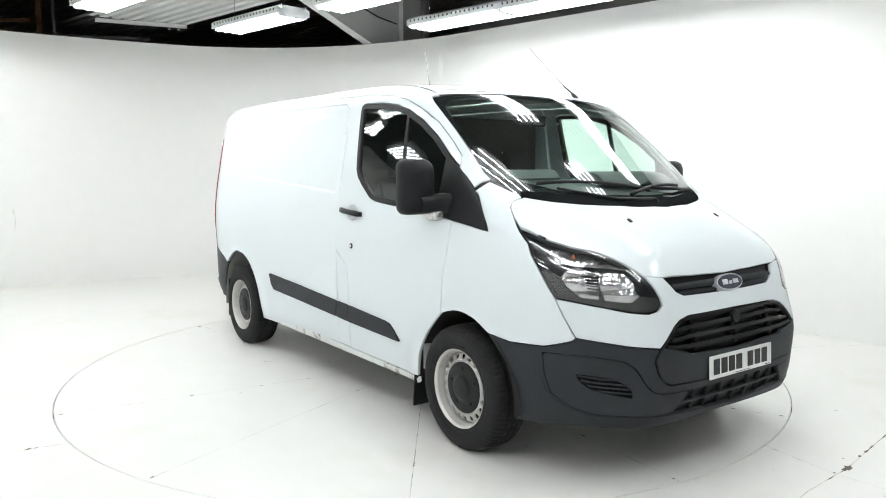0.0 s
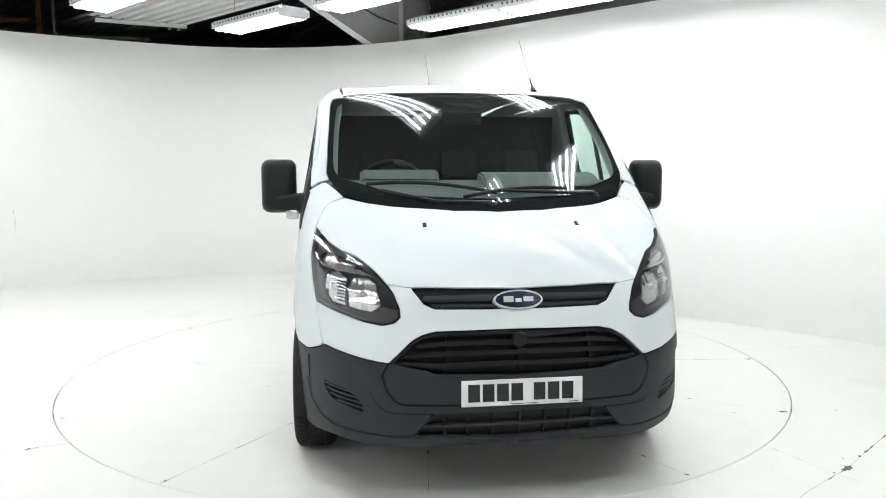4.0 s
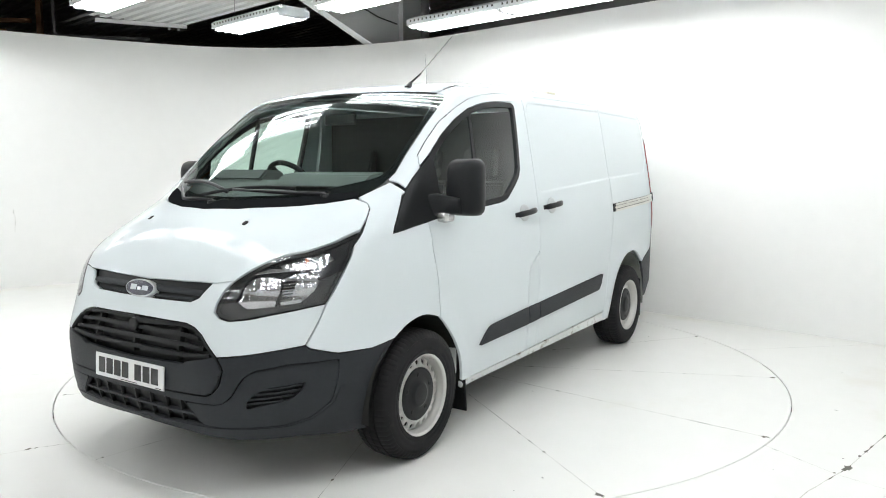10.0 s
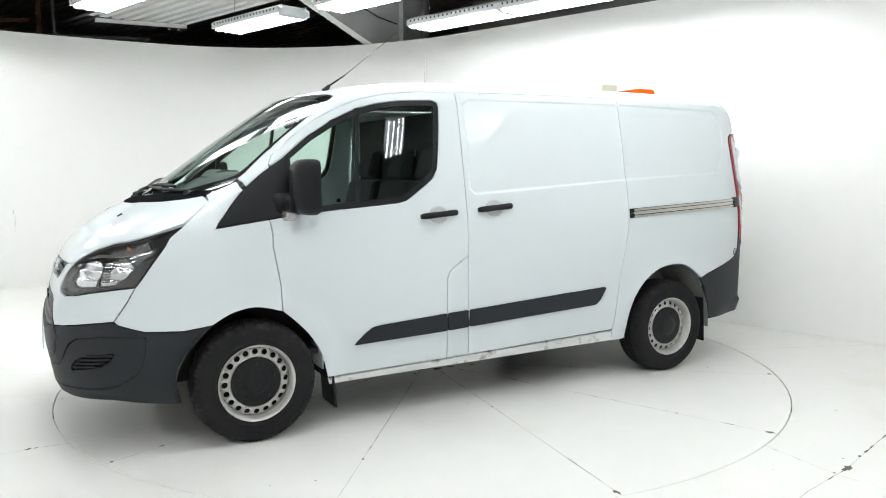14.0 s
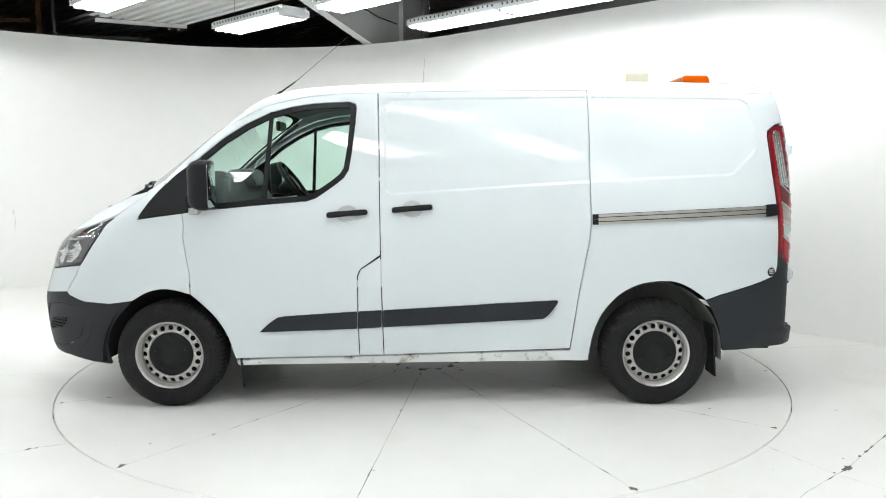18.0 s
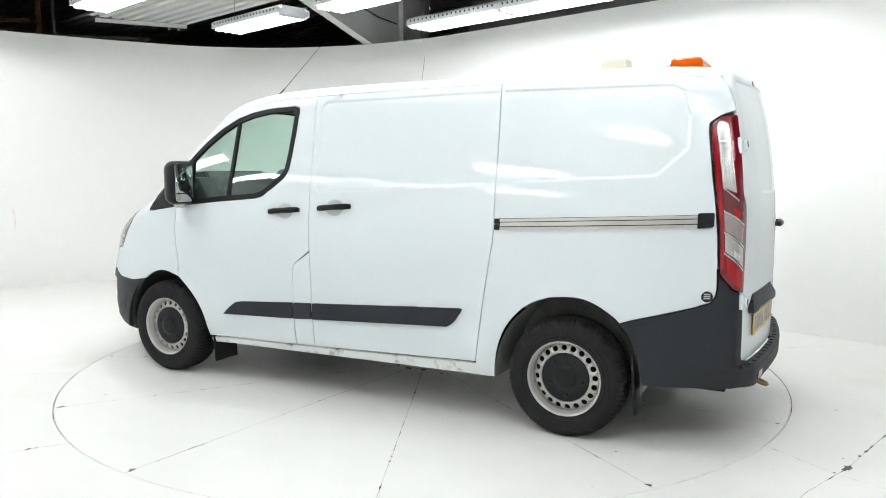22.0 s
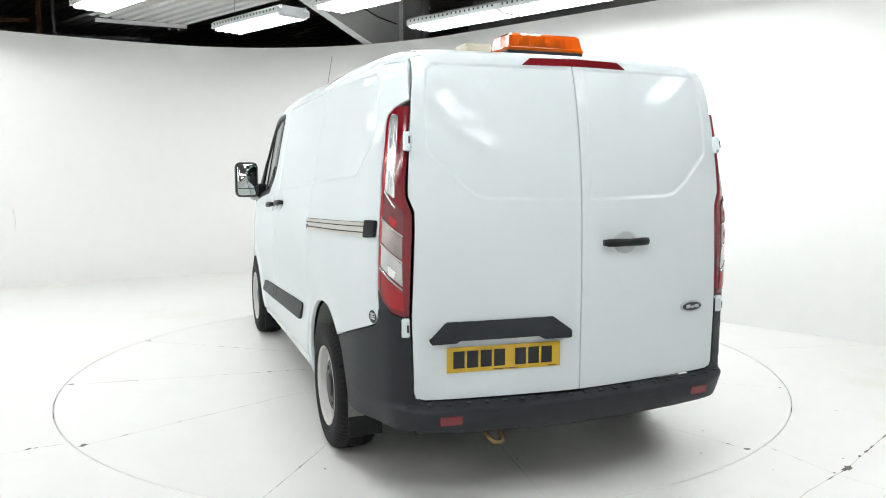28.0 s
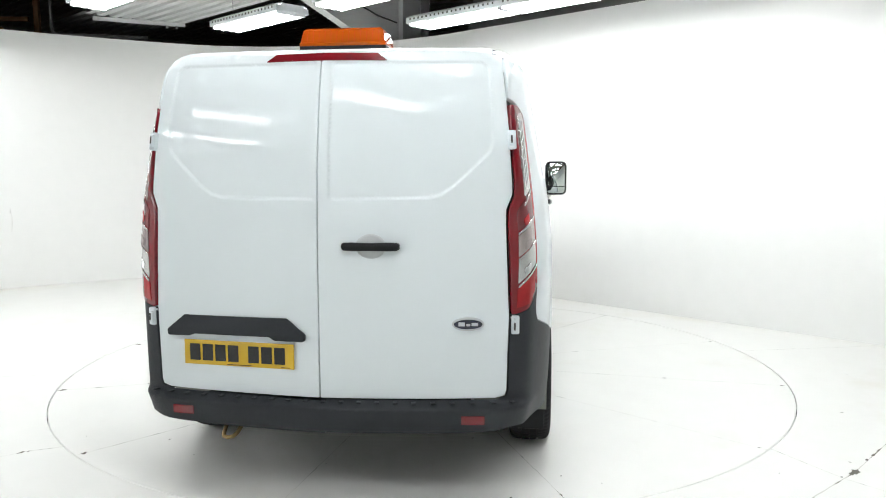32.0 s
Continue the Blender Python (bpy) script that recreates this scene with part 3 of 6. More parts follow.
def rounded(poly, r):
    """Corners cut to a curve that starts r before each."""
    out = []
    n = len(poly)
    for i in range(n):
        a, b, c = poly[i - 1], poly[i], poly[(i + 1) % n]
        ab, cb = a - b, c - b
        la, lc = np.linalg.norm(ab), np.linalg.norm(cb)
        ra, rc = min(r, la * 0.45), min(r, lc * 0.45)
        p0, p2 = b + ab / (la + 1e-9) * ra, b + cb / (lc + 1e-9) * rc
        turn = abs(np.cross(ab / (la + 1e-9), cb / (lc + 1e-9)))
        if turn < 0.08:
            out += [p0, p2]
        else:
            for t in (0, 0.25, 0.5, 0.75, 1):
                out.append(p0 * (1 - t) ** 2 + b * 2 * t * (1 - t) + p2 * t * t)
    return np.array(out)


def inset(poly, d):
    """The polygon drawn in by d."""
    if area(poly) < 0:
        poly = poly[::-1]
    e = np.roll(poly, -1, 0) - poly
    e = e / (np.linalg.norm(e, axis=1)[:, None] + 1e-9)
    n1 = np.stack([-e[:, 1], e[:, 0]], 1)
    n0 = np.roll(n1, 1, 0)
    m = n0 + n1
    m = m / np.maximum((m * n1).sum(1), 0.35)[:, None]
    return poly + m * d


def resample(poly, gap):
    out = []
    for a, b in zip(poly, np.roll(poly, -1, 0)):
        k = max(1, int(np.ceil(np.linalg.norm(b - a) / gap)))
        out += [a + (b - a) * i / k for i in range(k)]
    return np.array(out)


def fill(polys, grid, extra=None):
    """Triangles of a region with holes: points and faces; the first polygon's points come first."""
    pts, edges, loops = [], [], []
    for poly in polys:
        i0 = len(pts)
        pts += [tuple(q) for q in poly]
        k = len(poly)
        edges += [(i0 + i, i0 + (i + 1) % k) for i in range(k)]
    lo, hi = polys[0].min(0), polys[0].max(0)
    gx, gy = np.meshgrid(np.arange(lo[0] + grid / 2, hi[0], grid), np.arange(lo[1] + grid / 2, hi[1], grid))
    gx[::2] += grid * 0.5
    cand = np.stack([gx.ravel(), gy.ravel()], 1)
    if extra is not None and len(extra):
        cand = np.concatenate([extra, cand])
    keep = np.ones(len(cand), bool)
    for i, poly in enumerate(polys):
        d = poly_distance(cand[:, 0], cand[:, 1], poly)
        keep &= (d < -grid * 0.35) if i == 0 else (d > grid * 0.35)
    pts += [tuple(q) for q in cand[keep]]
    v2, _, f2, _, _, _ = delaunay_2d_cdt([Vector(q) for q in pts], edges, [], 0, 1e-6)
    v2 = np.array([tuple(q) for q in v2])
    f2 = np.array([f for f in f2 if len(f) == 3])
    c = v2[f2].mean(1)
    ok = np.ones(len(c), bool)
    for i, poly in enumerate(polys):
        inside = poly_distance(c[:, 0], c[:, 1], poly) < 0
        ok &= inside if i == 0 else ~inside
    return v2, f2[ok]


def skin_mesh(name, domain, polys, level=0.0, thick=0.012, grid=0.05, extra=None, form=skin, flip=False):
    """A mesh on the body's surface within polygons, its rims turned inwards, and its mirror image if flip."""
    v2, f2 = fill(polys, grid, extra)
    lv = level(v2) if callable(level) else level
    p = shoot(domain, v2, lv, form)
    n = normals(p, form) if not callable(level) else None
    e1, e2 = p[f2[:, 1]] - p[f2[:, 0]], p[f2[:, 2]] - p[f2[:, 0]]
    fn = np.cross(e1, e2)
    ref = normals(p[f2].mean(1), body)
    wrong = (fn * ref).sum(1) < 0
    f2[wrong] = f2[wrong][:, ::-1]
    if n is None:
        n = np.zeros_like(p)
        fn = np.cross(p[f2[:, 1]] - p[f2[:, 0]], p[f2[:, 2]] - p[f2[:, 0]])
        for k in range(3):
            np.add.at(n, f2[:, k], fn)
        n /= np.linalg.norm(n, axis=1)[:, None] + 1e-12
    verts, faces, nor = list(p), [list(f) for f in f2], list(n)
    if thick:
        count = {}
        for f in f2:
            for a, b in ((f[0], f[1]), (f[1], f[2]), (f[2], f[0])):
                count[(a, b)] = 1
        rim = [(a, b) for a, b in count if (b, a) not in count]
        top, low = {}, {}
        for a, b in rim:
            t = p[b] - p[a]
            out = np.cross(t, n[a])
            out = out / (np.linalg.norm(out) + 1e-12)
            for i in (a, b):
                if i not in top:
                    top[i] = len(verts)
                    verts.append(p[i])
                    nor.append(out * 0.8 + n[i] * 0.6)
                    low[i] = len(verts)
                    verts.append(p[i] - n[i] * thick)
                    nor.append(out)
            faces.append([top[a], low[a], low[b], top[b]])
    verts, nor = np.array(verts), np.array(nor)
    if flip:
        verts, nor = verts * (1, -1, 1), nor * (1, -1, 1)
        faces = [f[::-1] for f in faces]
    me = bpy.data.meshes.new(name)
    me.from_pydata(verts.tolist(), [], faces)
    me.shade_smooth()
    me.normals_split_custom_set_from_vertices(nor.tolist())
    return me


def panel(name, domain, text, mat, parent, level=0.0, gap=0.0034, thick=0.02, grid=0.05, rnd=0.0, holes=(), extra=None, sym=False, sides=(1,), label="", edge=None, hole_rnd=0.0, form=skin):
    """A part of the body's skin, or a pair of them. sym: the text is the half with y >= 0, from the middle to the middle."""
    made = []

    def prepare(tx, g, r):
        q = tx if isinstance(tx, np.ndarray) else outline(tx, domain)
        if sym:
            m = q * ((-1, 1) if domain in ("front", "rear", "tail") else (1, -1))
            q = np.concatenate([q, m[::-1]])
        if r:
            q = rounded(q, r)
        keep = np.linalg.norm(q - np.roll(q, 1, 0), axis=1) > 1e-4
        q = q[keep]
        if area(q) < 0:
            q = q[::-1]
        q = inset(q, g) if g else q
        return resample(q, edge or grid * 0.6)
    polys = [prepare(text, gap, rnd)] + [prepare(h, -gap, hole_rnd) for h in holes]
    for s in sides:
        me = skin_mesh(name, domain, polys, level, thick, grid, extra, form, s < 0)
        me.materials.append(mat)
        ob = new(name, me)
        ob.parent = parent
        if label:
            ob["label"] = label
        made.append(ob)
    return made if len(made) > 1 else made[0]


def near_press(poly, gap=0.02):
    return np.concatenate([resample(inset(np.asarray(poly), d), gap) for d in (0.011, 0.0055, 0.0, -0.0055, -0.011)])


# ---- van: materials ----
PAINT = material("white van paint", (0.68, 0.735, 0.755), 0.6, vary=0.012, scale=8, coat=0.6, spec=0.12)
PAINT.node_tree.nodes["Principled BSDF"].inputs["Coat IOR"].default_value = 1.42
SILL_PAINT = material("dirty white sill paint", (0.70, 0.73, 0.72), 0.45, dirt=(0.16, 0.12, 0.07), dirt_scale=9, dirt_edge=(0.55, 0.68), spec=0.4)
PLASTIC = material("dark grey plastic", (0.026, 0.029, 0.033), 0.5, bump=0.35, scale=420, vary=0.10, spec=0.2)
BLACK = material("black plastic", (0.013, 0.014, 0.015), 0.38, bump=0.1, scale=300, vary=0.1, spec=0.18)
FRIT = material("black ceramic glass border", (0.012, 0.013, 0.014), 0.8, spec=0.0)
GLOSS_BLACK = material("gloss black", (0.008, 0.009, 0.010), 0.12)
RUBBER = material("tyre rubber", (0.012, 0.012, 0.013), 0.75, bump=0.3, scale=90, vary=0.2, spec=0.25, dirt=(0.03, 0.029, 0.027), dirt_scale=14, dirt_edge=(0.55, 0.8))
RIM = material("silver painted steel", (0.54, 0.535, 0.515), 0.34, metal=0.5, vary=0.06, scale=60, dirt=(0.16, 0.09, 0.05), dirt_scale=22, dirt_edge=(0.62, 0.74))
CHROME = material("chrome", (0.86, 0.87, 0.88), 0.10, metal=1.0)
BRIGHT = material("brushed metal rail", (0.62, 0.61, 0.57), 0.30, metal=0.9, vary=0.15, scale=40)
REFLECTOR = material("lamp reflector", (0.74, 0.75, 0.76), 0.13, metal=0.92, bump=0.35, scale=60, vary=0.12)
SILVER_PLASTIC = material("pale grey trim", (0.50, 0.52, 0.53), 0.35, metal=0.3)
LAMP_MASK = material("dark grey lamp mask", (0.018, 0.019, 0.021), 0.2, vary=0.1, scale=50)
RED = material("red lens", (0.17, 0.005, 0.010), 0.12, coat=0.6, vary=0.15, scale=90, bump=0.2)
RED_BRIGHT = material("bright red lens", (0.34, 0.008, 0.012), 0.12, coat=0.6, vary=0.25, scale=60, bump=0.3)
CLEAR_LENS = material("clear ribbed lens", (0.62, 0.62, 0.61), 0.14, metal=0.75, bump=0.6, scale=70, vary=0.3)
SMOKED_RED = material("smoked red lens", (0.20, 0.045, 0.05), 0.14, metal=0.4, bump=0.5, scale=70, vary=0.4, coat=0.5)
SMOKE_LENS = material("pinkish grey lens", (0.48, 0.42, 0.41), 0.16, metal=0.7, bump=0.6, scale=60, vary=0.3)
ORANGE = material("orange bulb", (0.42, 0.13, 0.05), 0.2)
WHITE_PLATE = material("white number plate", (0.72, 0.73, 0.72), 0.35, coat=0.3, vary=0.02)
YELLOW_PLATE = material("yellow number plate", (0.55, 0.35, 0.012), 0.35, coat=0.3, vary=0.03)
BLUE = material("dark blue enamel", (0.010, 0.014, 0.045), 0.15, coat=0.8)
CREAM = material("cream plastic", (0.46, 0.44, 0.34), 0.5, vary=0.06, scale=30)
BRASS = material("rusty tow eye", (0.30, 0.20, 0.08), 0.5, metal=0.6, vary=0.3, scale=60)
INTERIOR = material("dark grey dashboard", (0.085, 0.095, 0.093), 0.65, bump=0.2, scale=200, vary=0.1)
SEAT = material("charcoal seat cloth", (0.030, 0.032, 0.034), 0.9, bump=0.4, scale=250, vary=0.2)
LINER = material("dark wheel arch liner", (0.020, 0.020, 0.019), 0.85, vary=0.2, scale=40)
RECESS = material("grey handle recess", (0.52, 0.55, 0.56), 0.35, vary=0.05, scale=60)
TRIM_GREY = material("pale grey cab lining", (0.20, 0.215, 0.21), 0.8, bump=0.15, scale=200, vary=0.05)
DUSTY = material("dusty grey arch metal", (0.20, 0.21, 0.19), 0.8, vary=0.25, scale=50, dirt=(0.07, 0.07, 0.06), dirt_scale=9)


def pane_material(name, tint, ior=1.5, milk=None, share=0.0):
    """Thin clear sheet; milk: the colour of a cloudy share of it."""
    m = bpy.data.materials.new(name)
    m.use_nodes = True
    nt = m.node_tree
    nt.nodes.clear()
    out = nt.nodes.new("ShaderNodeOutputMaterial")
    tr = nt.nodes.new("ShaderNodeBsdfTransparent")
    tr.inputs[0].default_value = (*tint, 1)
    gl = nt.nodes.new("ShaderNodeBsdfGlossy")
    gl.inputs["Roughness"].default_value = 0.015
    lw = nt.nodes.new("ShaderNodeLayerWeight")
    lw.inputs[0].default_value = 0.5
    pw = nt.nodes.new("ShaderNodeMath")
    pw.operation = "POWER"
    pw.inputs[1].default_value = 4.0
    fr = nt.nodes.new("ShaderNodeMath")
    fr.operation = "MULTIPLY_ADD"
    fr.inputs[1].default_value = 0.90
    fr.inputs[2].default_value = ((ior - 1) / (ior + 1)) ** 2 * 1.6
    nt.links.new(lw.outputs["Facing"], pw.inputs[0])
    nt.links.new(pw.outputs[0], fr.inputs[0])
    mix = nt.nodes.new("ShaderNodeMixShader")
    nt.links.new(fr.outputs[0], mix.inputs[0])
    through_it = tr
    if milk:
        dif = nt.nodes.new("ShaderNodeBsdfTranslucent")
        dif.inputs[0].default_value = (*milk, 1)
        face = nt.nodes.new("ShaderNodeBsdfDiffuse")
        face.inputs[0].default_value = (*milk, 1)
        half = nt.nodes.new("ShaderNodeMixShader")
        half.inputs[0].default_value = 0.6
        nt.links.new(dif.outputs[0], half.inputs[1])
        nt.links.new(face.outputs[0], half.inputs[2])
        through_it = nt.nodes.new("ShaderNodeMixShader")
        through_it.inputs[0].default_value = share
        nt.links.new(tr.outputs[0], through_it.inputs[1])
        nt.links.new(half.outputs[0], through_it.inputs[2])
    nt.links.new(through_it.outputs[0], mix.inputs[1])
    nt.links.new(gl.outputs[0], mix.inputs[2])
    nt.links.new(mix.outputs[0], out.inputs[0])
    return m


GLASS = pane_material("green tinted glass", (0.80, 0.94, 0.88), 1.55)
LAMP_GLASS = pane_material("clear lamp cover", (0.96, 0.96, 0.97), 1.7)
AMBER_DARK = material("dark amber rib", (0.40, 0.07, 0.006), 0.2, coat=0.4)
AMBER = pane_material("amber beacon lens", (0.93, 0.30, 0.02), 1.5, (0.85, 0.20, 0.008), 0.42)

# ---- van: body panels ----
VAN_OY = 0.0888
van = tagged(new("van"), "white panel van with dark grey bumpers and silver steel wheels", "van")
BOTH = (1, -1)
PRESS_PTS = near_press(PRESS_SIDE)

# bonnet
panel("bonnet", "hood", "t 2.433 0; t 2.425 0.25; t 2.404 0.475; t 2.378 0.553; t 2.269 0.632; t 2.19 0.682; t 2.122 0.74; t 2.022 0.797; t 1.877 0.851; t 1.81 0.832; t 1.757 0.806; t 1.738 0.78; t 1.748 0.705; t 1.85 0.597; t 1.918 0.507; t 1.975 0.40; t 2.05 0.21; t 2.078 0", PAINT, van, sym=True, grid=0.04)
# roof, between the roof rails
panel("roof", "top", "t 1.108 0; t 1.10 0.2; t 1.066 0.42; t 1.03 0.60; t 1.018 0.70; t 0.6 0.70; t -0.9 0.70; t -2.16 0.70; t -2.195 0.70; t -2.207 0.62; t -2.222 0.5; t -2.238 0.3; t -2.243 0", PAINT, van, sym=True, grid=0.07, gap=0.0, thick=0)
# roof rail and windscreen pillar
panel("roof_rail", "diag", "t 1.018 0.70; t 1.02 0.76; t 1.071 0.777; t 1.268 0.787; t 1.449 0.797; t 1.545 0.803; p 1.584 0.776 1.392; p 1.563 0.853 1.342; s 1.50 1.418; s 1.437 1.463; s 1.437 1.482; s 1.415 1.53; s 1.33 1.605; s 1.19 1.714; s 1.03 1.80; s 0.898 1.852; s 0.73 1.888; s 0.523 1.909; s 0.277 1.916; s 0.009 1.923; s -0.507 1.930; s -1.0 1.931; s -1.004 1.9275; s -1.3 1.9236; s -1.6 1.9191; s -1.9 1.9146; s -2.13 1.9116; r 0.744 1.9235; r 0.70 1.938; t -2.16 0.70; t -0.9 0.70; t 0.6 0.70", PAINT, van, gap=0.0, grid=0.04, sides=BOTH, thick=0.012)
# front wings
panel("front_wing", "front", "s 1.413 0.83; s 1.432 0.949; s 1.448 1.05; s 1.445 1.117; s 1.457 1.191; s 1.600 1.172; s 1.732 1.152; s 1.717 1.182; s 1.599 1.333; p 1.563 0.853 1.342; p 1.584 0.776 1.392; t 1.66 0.755; t 1.735 0.712; t 1.738 0.78; t 1.757 0.806; t 1.81 0.832; f 55.9 1.164; f 53.2 1.111; f 52.3 1.063; f 50.1 0.993; f 47.6 0.911; f 46.12 0.868; f 44.32 0.79; f 41.65 0.695; f 42.6 0.678; f 46.9 0.650; f 48.4 0.642; f 56.8 0.636; " + flow("s 1.769 0.657; s 1.679 0.708; s 1.585 0.732; s 1.509 0.728; s 1.409 0.699"), PAINT, van, grid=0.04, sides=BOTH)
# nose panel between the headlamps
panel("nose_panel", "front", "f 0 0.872; f 8 0.8735; f 17.1 0.877; f 19.3 0.897; f 20.2 0.92; f 22.1 0.962; f 27 0.973; f 25.4 0.935; f 23.9 0.878; f 23.6 0.843; f 24.6 0.821; f 26.8 0.809; f 31 0.818; f 35.3 0.835; f 41 0.853; f 46.1 0.866; f 44.3 0.79; f 41.6 0.695; f 36.2 0.683; f 31 0.669; f 25 0.657; f 21.2 0.745; f 19.3 0.770; f 16.7 0.784; f 0 0.787", PAINT, van, sym=True, grid=0.035)
# front doors
DOOR = "s 1.457 1.191; s 1.345 1.208; s 1.196 1.221; s 1.026 1.238; s 0.857 1.251; s 0.705 1.264; s 0.654 1.278; s 0.604 1.311; s 0.536 1.358; s 0.479 1.402; s 0.449 1.452; s 0.432 1.554; s 0.416 1.689; s 0.405 1.819; s 0.412 1.846; s 0.446 1.859; s 0.521 1.856; s 0.658 1.849; s 0.795 1.829; s 0.932 1.792; s 1.073 1.726; s 1.215 1.638; s 1.351 1.528; s 1.425 1.476; s 1.437 1.482; s 1.415 1.53; s 1.33 1.605; s 1.19 1.714; s 1.03 1.80; s 0.898 1.852; s 0.73 1.888; s 0.523 1.909; s 0.277 1.916; s 0.269 1.622; s 0.266 1.317; s 0.262 1.116; s 0.261 0.938; s 0.384 0.85; s 0.402 0.808; s 0.402 0.582; s 0.396 0.311; s 1.156 0.298; " + flow("s 1.161 0.32; s 1.198 0.446; s 1.262 0.552; s 1.343 0.640; s 1.409 0.699") + "; s 1.413 0.83; s 1.432 0.949; s 1.448 1.05; s 1.445 1.117"
panel("front_door", "side", DOOR, PAINT, van, grid=0.045, sides=BOTH)
panel("door_pillar", "side", "s 0.261 0.93; s 0.384 0.85; s 0.402 0.808; s 0.402 0.582; s 0.396 0.313; s 0.247 0.318; s 0.254 0.599", PAINT, van, grid=0.05, sides=BOTH)
# cargo flanks
panel("sliding_door", "side", "s 0.277 1.916; s 0.009 1.923; s -0.507 1.930; s -0.994 1.931; s -1.004 1.621; s -1.005 1.349; s -1.009 1.129; s -1.003 1.044; s -0.979 0.907; s -0.949 0.733; s -0.919 0.523; s -0.896 0.355; s 0.247 0.317; s 0.254 0.599; s 0.261 0.945; s 0.266 1.317; s 0.269 1.622", PAINT, van, grid=0.05, extra=PRESS_PTS, label="white sliding side door with a pressed field")
REAR_EDGE = "s -2.13 1.915; r 0.7435 1.925; r 0.7675 1.745; b 55 1.721; b 58.2 1.686; b 58.6 1.645; b 58.1 1.421; b 57.1 0.947; s -2.184 0.86; s -2.177 0.825; s -2.154 0.791; s -2.072 0.762; s -1.895 0.711; " + flow("s -1.712 0.657; s -1.682 0.686; s -1.592 0.743; s -1.503 0.772; s -1.399 0.772; s -1.295 0.752; s -1.192 0.697; s -1.108 0.610; s -1.058 0.522; s -1.026 0.415; s -1.009 0.277") + "; "
PRESS_TAIL = to_uv("tail", shoot("side", PRESS_PTS[PRESS_PTS[:, 0] < -0.9]))
panel("rear_quarter", "tail", REAR_EDGE + "s -0.892 0.299; s -0.896 0.355; s -0.919 0.523; s -0.949 0.733; s -0.979 0.907; s -1.003 1.044; s -1.009 1.129; s -1.005 1.349; s -1.004 1.621; s -0.994 1.931; s -1.3 1.927; s -1.6 1.9225; s -1.9 1.918", PAINT, van, grid=0.045, extra=PRESS_TAIL)
panel("cargo_side", "tail", REAR_EDGE + "s -0.4 0.310; s 0.247 0.317; s 0.254 0.599; s 0.261 0.945; s 0.266 1.317; s 0.269 1.622; s 0.277 1.916; s 0.009 1.923; s -0.507 1.930; s -0.994 1.931; s -1.3 1.927; s -1.6 1.9225; s -1.9 1.918", PAINT, van, grid=0.045, sides=(-1,), extra=to_uv("tail", shoot("side", PRESS_PTS)), label="white windowless cargo side")
# sills
panel("sill", "side", "s 1.154 0.29; s 1.143 0.250; s -1.009 0.275; s -1.011 0.349; s -0.90 0.347; s 0.3 0.309", SILL_PAINT, van, level=-0.006, grid=0.06, sides=BOTH, label="white sill with a dirty worn lower edge")
# rear doors
DOOR_PTS = near_press(PRESS_DOOR)
for sgn in BOTH:
    t = f"r {0.020 * sgn} 0.468; r 0.732 0.474; r 0.771 0.484; r 0.780 0.509; r 0.782 0.611; r 0.785 0.713; r 0.787 0.763; r 0.788 0.84; r 0.773 1.21; r 0.773 1.280; r 0.797 1.342; r 0.797 1.383; r 0.781 1.602; r 0.766 1.745; r 0.742 1.93; r 0.60 1.948; r 0.3 1.957; r {0.020 * sgn} 1.959"
    panel("rear_door", "rear", t, PAINT, van, grid=0.045, extra=DOOR_PTS, sides=(sgn,))
# bumpers
BUMP_TOP = "f 25 0.657; f 31 0.669; f 36.2 0.683; f 41.6 0.695; f 42.4 0.678; f 46.9 0.650; f 48.4 0.642; f 56.8 0.636; " + flow("s 1.769 0.657; s 1.883 0.533; s 1.937 0.426; s 1.949 0.345; s 1.93 0.255") + "; p 2.082 0.871 0.265; f 40 0.285; f 31 0.279; f 15 0.285; f 0 0.29"
GRILLE = "f 0 0.787; f 16.7 0.784; f 19.3 0.770; f 21.2 0.745; f 25 0.656; f 25.8 0.626; f 26.2 0.601; f 25.4 0.542; f 24 0.501; f 22.4 0.484; f 12 0.477; f 0 0.471"
INTAKE = "f 0 0.439; f 16.3 0.441; f 20.5 0.345; f 10 0.331; f 0 0.326"
FOG = "f 48.6 0.613; f 38.8 0.620; f 32.2 0.600; f 30.1 0.571; f 28.8 0.531; f 27.6 0.486; f 25.9 0.454; f 24.1 0.446; f 17.0 0.441; f 20.9 0.346; f 25.3 0.341; f 30.4 0.345; f 37.2 0.350; f 42.1 0.371; f 46.6 0.429; f 48.2 0.52"
FOG_SLOT = "f 41.6 0.533; f 40.8 0.498; f 38.4 0.462; f 36.2 0.455; f 30.3 0.432; f 30.4 0.462; f 31.8 0.494; f 34.2 0.521"


